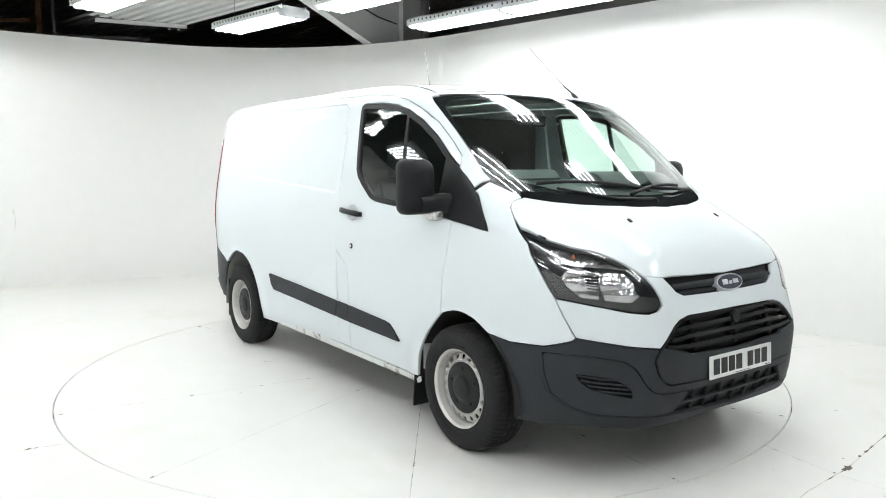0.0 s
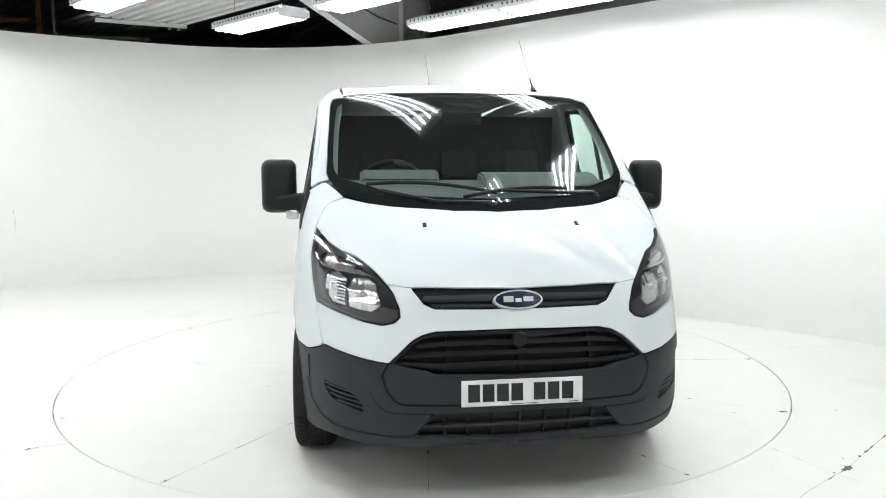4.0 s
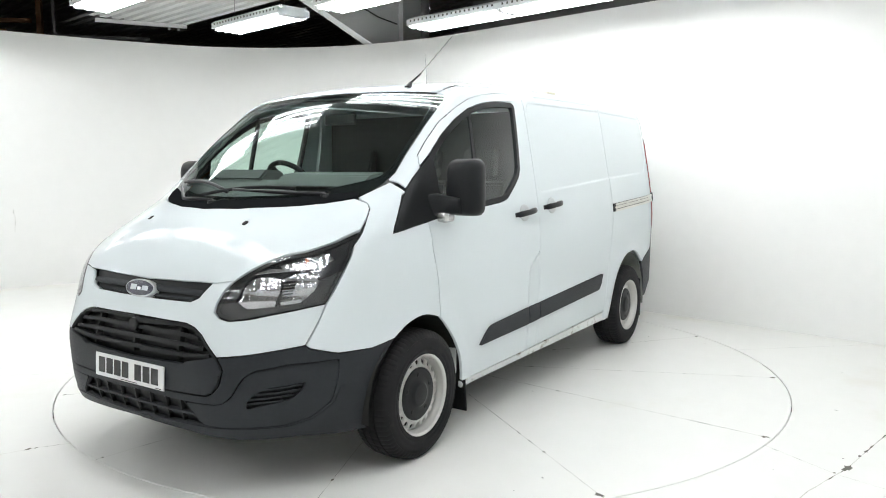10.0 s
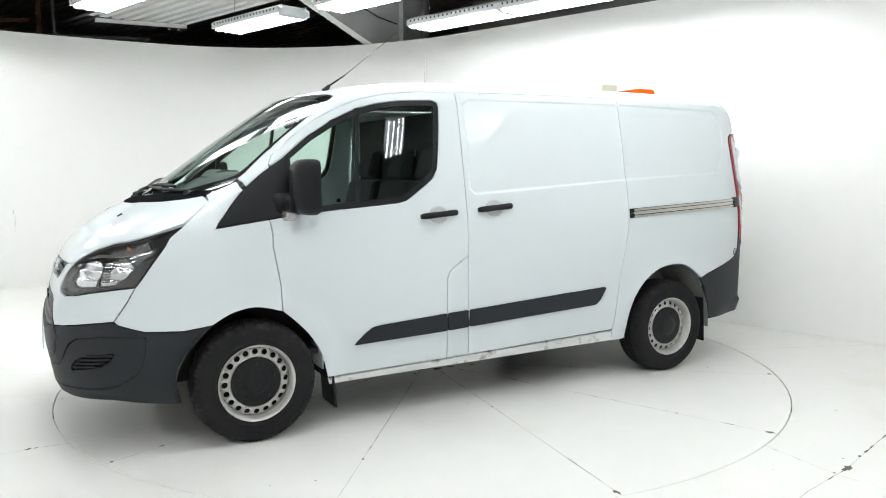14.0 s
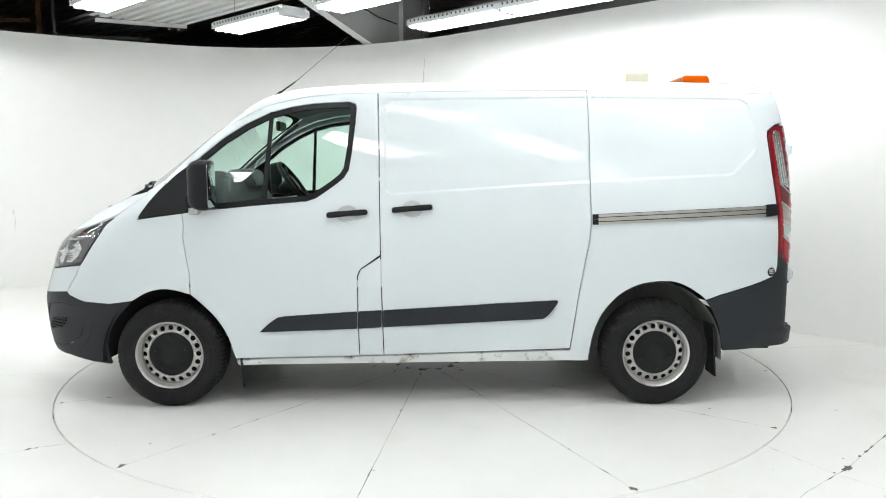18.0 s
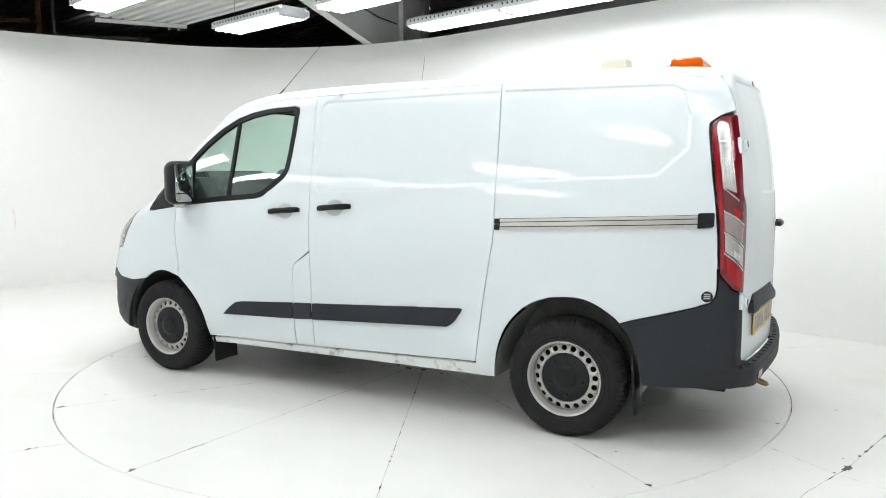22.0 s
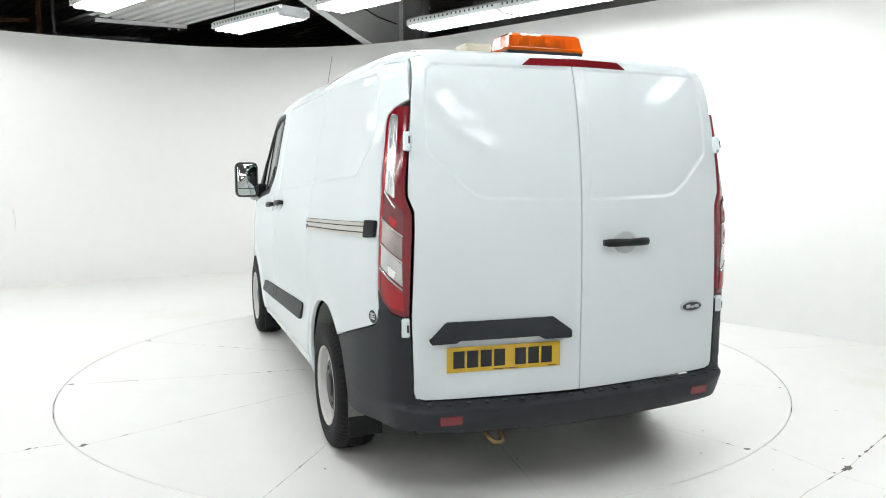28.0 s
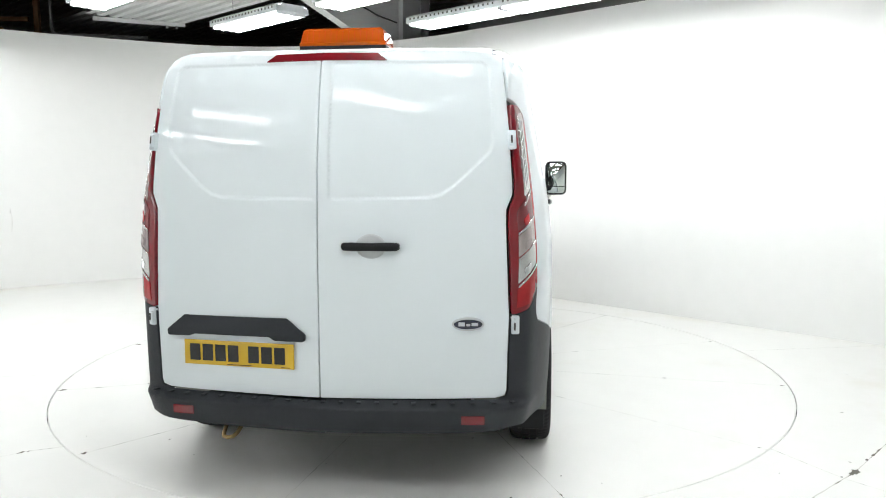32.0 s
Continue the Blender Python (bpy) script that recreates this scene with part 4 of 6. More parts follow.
def bumper_front():
    fog = outline(FOG, "front")
    g = "f 0 0.471; f 12 0.477; f 22.4 0.484; f 24 0.501; f 25.4 0.542; f 26.2 0.601; f 25.8 0.626; " + BUMP_TOP
    half = outline(g, "front")
    m = half * (-1, 1)
    full = np.concatenate([half, m[::-1]])
    q = outline(INTAKE, "front")
    hole = np.concatenate([q, (q * (-1, 1))[::-1]])
    holes = [resample(inset(h, -0.003), 0.02) for h in (hole, fog, fog * (-1, 1))]
    if area(full) < 0:
        full = full[::-1]
    me = skin_mesh("front_bumper", "front", [resample(inset(full, 0.003), 0.02)] + holes, 0.0, 0.02, 0.035, form=body)
    me.materials.append(PLASTIC)
    ob = new("front_bumper", me)
    ob.parent = van
    ob["label"] = "dark grey textured plastic front bumper"
    panel("bumper_corner", "front", FOG, PLASTIC, ob, level=lambda v: -0.010 + 0.012 * step(v[:, 1], 0.60, 0.40), gap=0.001, rnd=0.02, grid=0.03, sides=BOTH, holes=[outline(FOG_SLOT, "front")], hole_rnd=0.012, form=body)
    panel("vent_back", "front", FOG_SLOT, BLACK, ob, level=-0.03, gap=-0.01, thick=0, grid=0.04, sides=BOTH, form=body)
    for k in range(4):
        z = 0.452 + k * 0.021
        a0, a1 = 30.2 + k * 0.9 + (0.6 if k == 3 else 0), (37.0, 39.2, 40.6, 41.2)[k]
        panel("vent_slat", "front", f"f {a0} {z - 0.004}; f {a1} {z + 0.006}; f {a1} {z + 0.013}; f {a0} {z + 0.003}", PLASTIC, ob, level=-0.006, gap=0, thick=0.02, grid=0.05, sides=BOTH, form=body)
    # lower intake
    panel("intake_back", "front", INTAKE, BLACK, ob, level=-0.024, gap=-0.03, thick=0, grid=0.06, sym=True, form=body)
    for z, w in ((0.385, 19.0),):
        panel("intake_bar", "front", f"f 0 {z - 0.006}; f {w} {z - 0.005}; f {w} {z + 0.005}; f 0 {z + 0.005}", PLASTIC, ob, level=-0.004, gap=0, thick=0.03, grid=0.05, sym=True, form=body)
    for a in (-15, -10.5, -5.3, 0, 5.3, 10.5, 15):
        panel("intake_rib", "front", f"f {a - 0.25} 0.332; f {a + 0.25} 0.332; f {a + 0.25} 0.438; f {a - 0.25} 0.438", BLACK, ob, level=-0.008, gap=0, thick=0.03, grid=0.05, form=body)
    panel("lower_lip", "front", "f 0 0.318; f 20.9 0.336; f 30.4 0.338; f 38 0.342; f 43 0.365; f 47.2 0.42; f 49.2 0.50; f 51 0.50; f 49 0.40; f 45 0.325; f 38 0.300; f 30 0.292; f 15 0.298; f 0 0.302", PLASTIC, ob, level=0.006, gap=0, thick=0.012, grid=0.03, sym=True, form=body)
    return ob


BUMPER = bumper_front()


def grille():
    ob = panel("grille", "front", GRILLE, BLACK, van, level=-0.055, gap=-0.01, thick=0, grid=0.05, sym=True, form=body, label="black plastic radiator grille")
    # lower carrier for the plate
    panel("plate_carrier", "front", "f 0 0.603; f 16.6 0.616; f 18.2 0.632; f 24.2 0.663; f 24.9 0.652; f 25.5 0.626; f 25.9 0.601; f 25.1 0.542; f 23.7 0.503; f 22.3 0.487; f 12 0.480; f 0 0.474", PLASTIC, ob, level=0.002, gap=0.004, thick=0.03, grid=0.035, sym=True, form=body)
    # rim
    q = outline(GRILLE, "front")
    full = np.concatenate([q, (q * (-1, 1))[::-1]])
    full = full if area(full) > 0 else full[::-1]
    me = skin_mesh("rim", "front", [resample(inset(full, 0.003), 0.02), resample(inset(full, 0.012), 0.02)], 0.0, 0.03, 0.03, form=body)
    me.materials.append(BLACK)
    rim = new("rim", me)
    rim.parent = ob
    for z, w, zz in ((0.738, 20.2, 0.728), (0.697, 21.8, 0.687), (0.652, 23.2, 0.662)):
        panel("slat", "front", f"f 0 {z - 0.011}; f {w - 6} {z - 0.011}; f {w} {zz - 0.008}; f {w} {zz + 0.006}; f {w - 6} {z + 0.007}; f 0 {z + 0.007}", BLACK, ob, level=-0.008, gap=0, thick=0.035, grid=0.05, sym=True, form=body)
    panel("top_slat", "front", "f 0 0.765; f 15 0.765; f 18.5 0.757; f 17 0.772; f 0 0.775", BLACK, ob, level=-0.010, gap=0, thick=0.03, grid=0.05, sym=True, form=body)
    for a in (-14.5, 0, 14.5):
        panel("rib", "front", f"f {a - 0.3} 0.62; f {a + 0.3} 0.62; f {a + 0.3} 0.77; f {a - 0.3} 0.77", BLACK, ob, level=-0.02, gap=0, thick=0.03, grid=0.05, form=body)
    p = shoot("front", [(0, 0.744)], form=body)[0]
    bm = bmesh.new()
    bmesh.ops.create_cone(bm, cap_ends=True, segments=24, radius1=0.034, radius2=0.030, depth=0.03, matrix=Matrix.Translation((p[0] - 0.012, 0, p[2])) @ Matrix.Rotation(radians(90), 4, "Y"))
    eye = part("tow_cover", bm, BLACK, ob)
    # upper slot
    up = panel("upper_grille", "front", "f 0 0.957; f 22.3 0.964; f 20.2 0.917; f 17.3 0.874; f 0 0.869", BLACK, van, level=-0.03, gap=-0.012, thick=0, grid=0.05, sym=True, form=body, label="black upper grille slot")
    panel("bar", "front", "f 0 0.930; f 19.6 0.926; f 19.6 0.908; f 18.6 0.900; f 0 0.898", PLASTIC, up, level=lambda v: -0.004 - 0.012 * np.abs((v[:, 1] - 0.914) / 0.016) ** 2, gap=0, thick=0.03, grid=0.008, sym=True, rnd=0.006, form=body)
    panel("lower_bar", "front", "f 0 0.889; f 17.9 0.892; f 17.1 0.880; f 0 0.876", PLASTIC, up, level=-0.010, gap=0, thick=0.03, grid=0.03, sym=True, form=body)
    return ob


grille()


def ellipse_badge(m, w, h, parent):
    """An oval badge: chrome rim, blue field and a pale bar for its script; z outwards."""
    def ring(name, a, b, z0, z1, mat, par, inner=0.0):
        n, vs, fs = 40, [], []
        for k in range(n):
            c, s = math.cos(2 * math.pi * k / n), math.sin(2 * math.pi * k / n)
            vs += [(a * c, b * s, z0), (a * c * 0.985, b * s * 0.97, z1), ((a - inner) * c, (b - inner) * s, z1)]
        for k in range(n):
            j = (k + 1) % n
            fs += [(3 * k, 3 * j, 3 * j + 1, 3 * k + 1), (3 * k + 1, 3 * j + 1, 3 * j + 2, 3 * k + 2)]
        if not inner:
            fs = [f for i, f in enumerate(fs) if i % 2 == 0] + [tuple(3 * k + 1 for k in range(n))]
        ob = mesh_ob(name, vs, fs, mat, par, smooth=False)
        return ob
    rim = ring("badge", w / 2, h / 2, -0.02, 0.010, SILVER_PLASTIC, parent, 0.0)
    rim.matrix_basis = m
    rim["label"] = "oval chrome and blue badge"
    ring("field", w / 2 - 0.008, h / 2 - 0.008, 0.006, 0.0125, BLUE, rim)
    bm = bmesh.new()
    for k, (x0, x1, y0, y1) in enumerate(((-0.30, -0.10, -0.16, 0.2), (-0.06, 0.06, -0.16, 0.06), (0.10, 0.30, -0.14, 0.16))):
        add_box(bm, (x0 * w, y0 * h * 0.8, 0.0125), (x1 * w, y1 * h * 0.8, 0.0145), bevel=0.0006)
    part("script_mark", bm, SILVER_PLASTIC, rim, "pale illegible mark")
    return rim


def surface_pose(domain, uv, level=0.0, up=(0, 0, 1), form=body):
    """A pose on the body: z outwards, x to the horizontal side."""
    p = shoot(domain, [uv], level, form)[0]
    n = Vector(normals(np.array([p]), form)[0])
    x = Vector(up).cross(n).normalized()
    y = n.cross(x)
    return Matrix.Translation(p) @ Matrix((x, y, n)).transposed().to_4x4()


ellipse_badge(surface_pose("front", (0, 0.905), -0.002), 0.215, 0.088, van)
ellipse_badge(surface_pose("rear", (-0.615, 0.80)), 0.138, 0.058, van)


def number_plate(m, mat, parent, label):
    bm = bmesh.new()
    add_box(bm, (-0.26, -0.0555, 0), (0.26, 0.0555, 0.006), bevel=0.003)
    ob = part("number_plate", bm, mat, parent, label)
    ob.matrix_basis = m
    # plain bars in place of the characters
    x = -0.232
    for k in range(7):
        w = 0.050
        bm = bmesh.new()
        add_box(bm, (x, -0.036, 0.006), (x + w, 0.038, 0.0068))
        part("character_bar", bm, GLOSS_BLACK, ob)
        x += 0.061 + (0.035 if k == 3 else 0)
    for x0, x1 in ((-0.055, 0.065), (0.20, 0.24)):
        box("small_print_bar", (x0, -0.050, 0.006), (x1, -0.047, 0.0067), GLOSS_BLACK, ob)
    return ob


number_plate(Matrix.Translation((2.535, 0.003, 0.531)) @ Matrix(((0, 0, 1), (1, 0, 0), (0, 1, 0))).to_4x4() @ Matrix.Rotation(radians(-3), 4, "X"), WHITE_PLATE, van, "white front number plate")
pr = surface_pose("rear", (0.386, 0.648), 0.002)
number_plate(pr, YELLOW_PLATE, van, "yellow rear number plate")


# rear bumper
def bumper_rear():
    half = "r 0 0.470; r 0.732 0.474; r 0.771 0.484; r 0.780 0.509; r 0.782 0.611; r 0.785 0.713; r 0.787 0.763; r 0.79 0.835; b 50 0.835; b 53.2 0.857; b 55.9 0.912; b 57.1 0.947; s -2.184 0.86; s -2.177 0.825; s -2.154 0.791; s -2.072 0.762; s -1.895 0.711; " + flow("s -1.712 0.657; s -1.765 0.586; s -1.806 0.479; s -1.821 0.407; s -1.838 0.335") + "; s -2.02 0.338; s -2.14 0.342; b 50 0.350; r 0.72 0.346; r 0.5 0.328; r 0 0.314"
    q = outline(half, "tail")
    full = np.concatenate([q, (q * (-1, 1))[::-1]])
    full = full if area(full) > 0 else full[::-1]
    rows = [np.stack([np.arange(-1.06, 1.06, 0.02), np.full(106, z)], 1) for z in (0.463, 0.455, 0.449, 0.443, 0.436, 0.425)]

    def level(v):
        u, z = np.abs(v[:, 0]), v[:, 1]
        return 0.052 * step(z, 0.466, 0.440) * (1 - step(u, 0.54, 0.86)) * step(z, 0.30, 0.36) + 0.004 - 0.020 * step(u, 0.60, 0.74) * (1 - step(u, 0.84, 1.02)) * step(z, 0.46, 0.33)

    me = skin_mesh("rear_bumper", "tail", [resample(inset(full, 0.003), 0.02)], level, 0.02, 0.035, np.concatenate(rows), body)
    me.materials.append(PLASTIC)
    ob = new("rear_bumper", me)
    ob.parent = van
    ob["label"] = "dark grey plastic rear bumper with a ribbed step"
    for k in range(21):
        u = (k - 10) * 0.075
        p0 = shoot("tail", [(u * 0.92, 0.466)], 0.012, body)[0]
        a = math.atan2(p0[1], AXIS_R - p0[0])
        m = Matrix.Translation((p0[0] - 0.008 * math.cos(a), p0[1] + 0.008 * math.sin(a), 0.459)) @ Matrix.Rotation(math.pi - a, 4, "Z")
        box("step_rib", (-0.014, -0.010, 0), (0.016, 0.010, 0.006), PLASTIC, ob, m, 0.002)
    for s in BOTH:
        box("reflector", (-0.05, -0.019, 0), (0.05, 0.019, 0.006), RED, ob, surface_pose("rear", (0.64 * s, 0.397), 0.052), 0.002, "red bumper reflector")
    vs, fs = tube_verts([(-2.33, 0.465, 0.315), (-2.37, 0.46, 0.296), (-2.395, 0.45, 0.288), (-2.402, 0.43, 0.286), (-2.395, 0.41, 0.288), (-2.37, 0.40, 0.296), (-2.33, 0.395, 0.315)], 0.009, 8)
    mesh_ob("towing_eye", vs, fs, BRASS, ob, smooth=True)
    return ob


bumper_rear()

# ---- van: glass and black trim ----
WS = "t 1.108 0; t 1.10 0.2; t 1.066 0.42; t 1.03 0.60; t 1.02 0.76; t 1.071 0.777; t 1.268 0.787; t 1.449 0.797; t 1.545 0.803; t 1.60 0.784; t 1.66 0.755; t 1.735 0.712; t 1.85 0.597; t 1.918 0.507; t 1.975 0.40; t 2.05 0.21; t 2.078 0"
CLEAR = "t 1.150 0; t 1.138 0.25; t 1.102 0.48; t 1.075 0.62; t 1.085 0.735; t 1.27 0.755; t 1.449 0.764; t 1.54 0.764; t 1.60 0.735; t 1.68 0.63; t 1.80 0.49; t 1.89 0.31; t 1.935 0.13; t 1.945 0"
ws = panel("windscreen", "top", WS, GLASS, van, level=-0.004, gap=0.004, thick=0, grid=0.04, sym=True, form=screen, label="greenish laminated windscreen")
ws.visible_shadow = False
q = [np.concatenate([h, (h * (1, -1))[::-1]]) for h in (outline(WS, "top"), outline(CLEAR, "top"))]
q = [h if area(h) > 0 else h[::-1] for h in q]
me = skin_mesh("black_border", "top", [resample(inset(q[0], 0.005), 0.03), resample(rounded(q[1], 0.06), 0.03)], -0.0055, 0, 0.04, form=screen)
me.materials.append(FRIT)
border = new("black_border", me)
border.parent = ws
COWL = "t 2.078 0; t 2.05 0.21; t 1.975 0.40; t 1.918 0.507; t 1.85 0.597; t 1.735 0.712; t 1.70 0.70; t 1.775 0.585; t 1.84 0.49; t 1.90 0.385; t 1.97 0.20; t 2.005 0"
panel("cowl", "top", COWL, FRIT, van, level=0.001, gap=0.004, thick=0.01, grid=0.04, sym=True, label="black scuttle panel below the windscreen")

SEAL = "s 1.345 1.212; s 1.196 1.223; s 1.026 1.240; s 0.857 1.253; s 0.705 1.266; s 0.654 1.280; s 0.604 1.313; s 0.536 1.360; s 0.481 1.404; s 0.451 1.452; s 0.434 1.554; s 0.418 1.689; s 0.407 1.819; s 0.414 1.844; s 0.446 1.857; s 0.521 1.854; s 0.658 1.847; s 0.795 1.827; s 0.932 1.790; s 1.073 1.724; s 1.215 1.636; s 1.351 1.526"
seal_q = outline(SEAL, "side")
seal_q = seal_q if area(seal_q) > 0 else seal_q[::-1]
inner_q = inset(seal_q, 0.030)
for s in BOTH:
    me = skin_mesh("window_seal", "side", [resample(seal_q, 0.02), resample(inner_q, 0.02)], 0.003, 0.025, 0.03, flip=s < 0)
    me.materials.append(BLACK)
    seal = new("window_seal", me)
    seal.parent = van
    gl = skin_mesh("side_window", "side", [resample(inset(seal_q, 0.02), 0.03)], -0.008, 0, 0.06, flip=s < 0)
    gl.materials.append(GLASS)
    w = new("side_window", gl)
    w.parent = van
    w["label"] = "greenish side window glass"
    w.visible_shadow = False
    panel("divider", "side", "s 0.909 1.800; s 0.930 1.800; s 0.976 1.245; s 0.949 1.245", BLACK, w, level=-0.003, gap=0, thick=0.02, grid=0.04, sides=(s,))
    # triangle in front of the window, with the mirror on it
    panel("mirror_triangle", "side", "s 1.728 1.156; s 1.715 1.182; s 1.66 1.262; s 1.597 1.335; s 1.50 1.422; s 1.468 1.446; s 1.352 1.524; s 1.348 1.40; s 1.347 1.212; s 1.46 1.193", BLACK, van, level=0.006, gap=0.002, thick=0.02, grid=0.03, rnd=0.012, sides=(s,), label="black plastic mirror base panel")


def mirror(sgn):
    """A door mirror with its arm, shell, glass and indicator."""
    root = new("door_mirror")
    root.parent = van
    root["label"] = "large black door mirror"

    def loft(name, rings, mat, par, smooth=True):
        n = len(rings[0])
        vs = [(x, y * sgn, z) for r in rings for x, y, z in r]
        fs = []
        for i in range(len(rings) - 1):
            for k in range(n):
                f = (i * n + k, i * n + (k + 1) % n, (i + 1) * n + (k + 1) % n, (i + 1) * n + k)
                fs.append(f if sgn > 0 else f[::-1])
        a, b = tuple(range(n))[::-1], tuple((len(rings) - 1) * n + k for k in range(n))
        fs += [a, b] if sgn > 0 else [a[::-1], b[::-1]]
        ob = mesh_ob(name, vs, fs, mat, par, smooth=smooth)
        if smooth:
            ob.data.set_sharp_from_angle(angle=radians(50))
        return ob

    def rect(x, cy, cz, hy, hz, r, lean=0.0, top=0.0):
        out = []
        for qy, qz, a0 in ((1, 1, 0), (-1, 1, 90), (-1, -1, 180), (1, -1, 270)):
            for a in (0, 30, 60, 90):
                w = radians(a0 + a)
                yy = cy + qy * (hy - r) + r * math.cos(w)
                zz = cz + qz * (hz - r) + r * math.sin(w)
                out.append((x + lean * (zz - cz), yy + top * (zz - cz), zz))
        return out
    # shell: glass face to the rear, rounded to the front
    cy, cz = 1.060, 1.362
    rings = [rect(1.240, cy, cz, 0.086, 0.138, 0.035), rect(1.258, cy, cz, 0.093, 0.146, 0.04), rect(1.302, cy, cz, 0.093, 0.145, 0.045), rect(1.338, cy - 0.004, cz, 0.084, 0.136, 0.05), rect(1.360, cy - 0.008, cz, 0.066, 0.116, 0.045), rect(1.369, cy - 0.010, cz, 0.040, 0.086, 0.035)]
    loft("shell", rings, BLACK, root)
    loft("glass", [rect(1.2385, cy, cz, 0.078, 0.130, 0.028), rect(1.236, cy, cz, 0.076, 0.128, 0.028)], MIRROR, root)
    loft("glass_split", [rect(1.2358, cy, 1.290, 0.076, 0.003, 0.002), rect(1.2350, cy, 1.290, 0.075, 0.0025, 0.002)], BLACK, root)
    # arm: thick foot from the door to the shell's inner side
    def ring_y(y, cx, c, hx, hz, r):
        return [(px, y, pz) for (py, px, pz) in [(0, cx + a, c + b) for a, b in [((hx - r) * sx + r * math.cos(radians(w)), (hz - r) * sz + r * math.sin(radians(w))) for sx, sz, w0 in ((1, 1, 0), (-1, 1, 90), (-1, -1, 180), (1, -1, 270)) for w in (w0, w0 + 45, w0 + 90)]]]
    loft("arm", [ring_y(0.885, 1.40, 1.265, 0.085, 0.080, 0.03), ring_y(0.92, 1.375, 1.270, 0.06, 0.060, 0.03), ring_y(0.97, 1.335, 1.272, 0.055, 0.050, 0.025), ring_y(1.03, 1.335, 1.272, 0.058, 0.046, 0.025), ring_y(1.075, 1.335, 1.27, 0.055, 0.040, 0.025)], BLACK, root)
    loft("indicator", [ring_y(0.955, 1.365, 1.214, 0.030, 0.026, 0.01), ring_y(0.995, 1.365, 1.210, 0.034, 0.026, 0.01), ring_y(1.02, 1.362, 1.214, 0.026, 0.02, 0.01)], CLEAR_LENS, root)["label"] = "clear mirror indicator lens"
    return root


MIRROR = material("mirror glass", (0.45, 0.49, 0.48), 0.02, metal=1.0)
for s in BOTH:
    mirror(s)


# side strips, handles, rail
STRIP_A = "s 1.004 0.466; s 0.939 0.528; s 0.89 0.560; s 0.836 0.568; s 0.404 0.596; s 0.404 0.487"
STRIP_B = "s 0.399 0.596; s 0.256 0.603; s 0.256 0.496; s 0.399 0.487"
STRIP_C = "s 0.250 0.603; s -0.795 0.662; s -0.819 0.659; s -0.813 0.639; s -0.762 0.573; s -0.728 0.545; s 0.250 0.496"
for nm, tx in (("door_strip", STRIP_A), ("pillar_strip", STRIP_B), ("flank_strip", STRIP_C)):
    panel(nm, "side", tx, PLASTIC, van, level=lambda v: 0.010 + 0.006 * step(v[:, 1] - 0.545 + 0.058 * v[:, 0], 0.035, 0.0), gap=0.002, thick=0.02, grid=0.03, rnd=0.012, sides=BOTH, label="dark grey rubbing strip")


def handle(m, parent, length=0.245):
    """A black pull handle over a pale dished plate; x along it, z outwards."""
    n, vs, fs = 28, [], []
    for k in range(n):
        c, s = math.cos(2 * math.pi * k / n), math.sin(2 * math.pi * k / n)
        vs += [(0.066 * c, 0.053 * s, -0.004), (0.064 * c, 0.051 * s, 0.0034), (0.052 * c, 0.042 * s, 0.0020)]
    vs.append((0, 0, 0.0016))
    for k in range(n):
        j = (k + 1) % n
        fs += [(3 * k, 3 * j, 3 * j + 1, 3 * k + 1), (3 * k + 1, 3 * j + 1, 3 * j + 2, 3 * k + 2), (3 * k + 2, 3 * j + 2, 3 * n)]
    root = mesh_ob("door_handle", vs, fs, RECESS, parent, "black pull handle on a pale dished plate", smooth=True)
    root.matrix_basis = m
    h = length / 2
    prof = [(-h, 0.012), (-h + 0.01, 0.022), (-h + 0.05, 0.028), (0, 0.038), (h - 0.05, 0.028), (h - 0.01, 0.022), (h, 0.012)]
    half = [0.010, 0.017, 0.0185, 0.0165, 0.0185, 0.017, 0.010]
    vs, fs = [], []
    for (x, z), w in zip(prof, half):
        for a in range(10):
            t = 2 * math.pi * a / 10
            vs.append((x, w * math.cos(t), z + 0.011 * math.sin(t)))
    for i in range(len(prof) - 1):
        for a in range(10):
            fs.append((i * 10 + a, i * 10 + (a + 1) % 10, i * 10 + 10 + (a + 1) % 10, i * 10 + 10 + a))
    fs += [tuple(range(10))[::-1], tuple(60 + a for a in range(10))]
    mesh_ob("grip", vs, fs, BLACK, root, smooth=True)
    for x in (-h + 0.018, h - 0.018):
        box("foot", (x - 0.016, -0.014, -0.01), (x + 0.016, 0.014, 0.024), BLACK, root, bevel=0.004)
    return root


def side_pose(x, z, s):
    m = surface_pose("side", (x, z))
    return m if s > 0 else Matrix.Diagonal((1, -1, 1, 1)) @ m @ Matrix.Diagonal((-1, 1, 1, 1))


tilt = Matrix.Rotation(radians(4.5), 4, "Z")
handle(side_pose(0.458, 1.187, 1) @ tilt, van)
handle(side_pose(0.068, 1.216, 1) @ tilt, van)
handle(side_pose(0.458, 1.187, -1) @ Matrix.Rotation(radians(-4.5), 4, "Z"), van)
handle(surface_pose("rear", (-0.209, 1.128)), van)
bm = bmesh.new()
bmesh.ops.create_cone(bm, cap_ends=True, segments=20, radius1=0.019, radius2=0.016, depth=0.01, matrix=side_pose(0.462, 0.978, -1))
lock = part("door_lock", bm, BLACK, van, "black key lock")
bm = bmesh.new()
bmesh.ops.create_cone(bm, cap_ends=True, segments=16, radius1=0.010, radius2=0.009, depth=0.006, matrix=side_pose(0.462, 0.978, -1) @ Matrix.Translation((0, 0, 0.006)))
part("key_slot", bm, CHROME, lock)

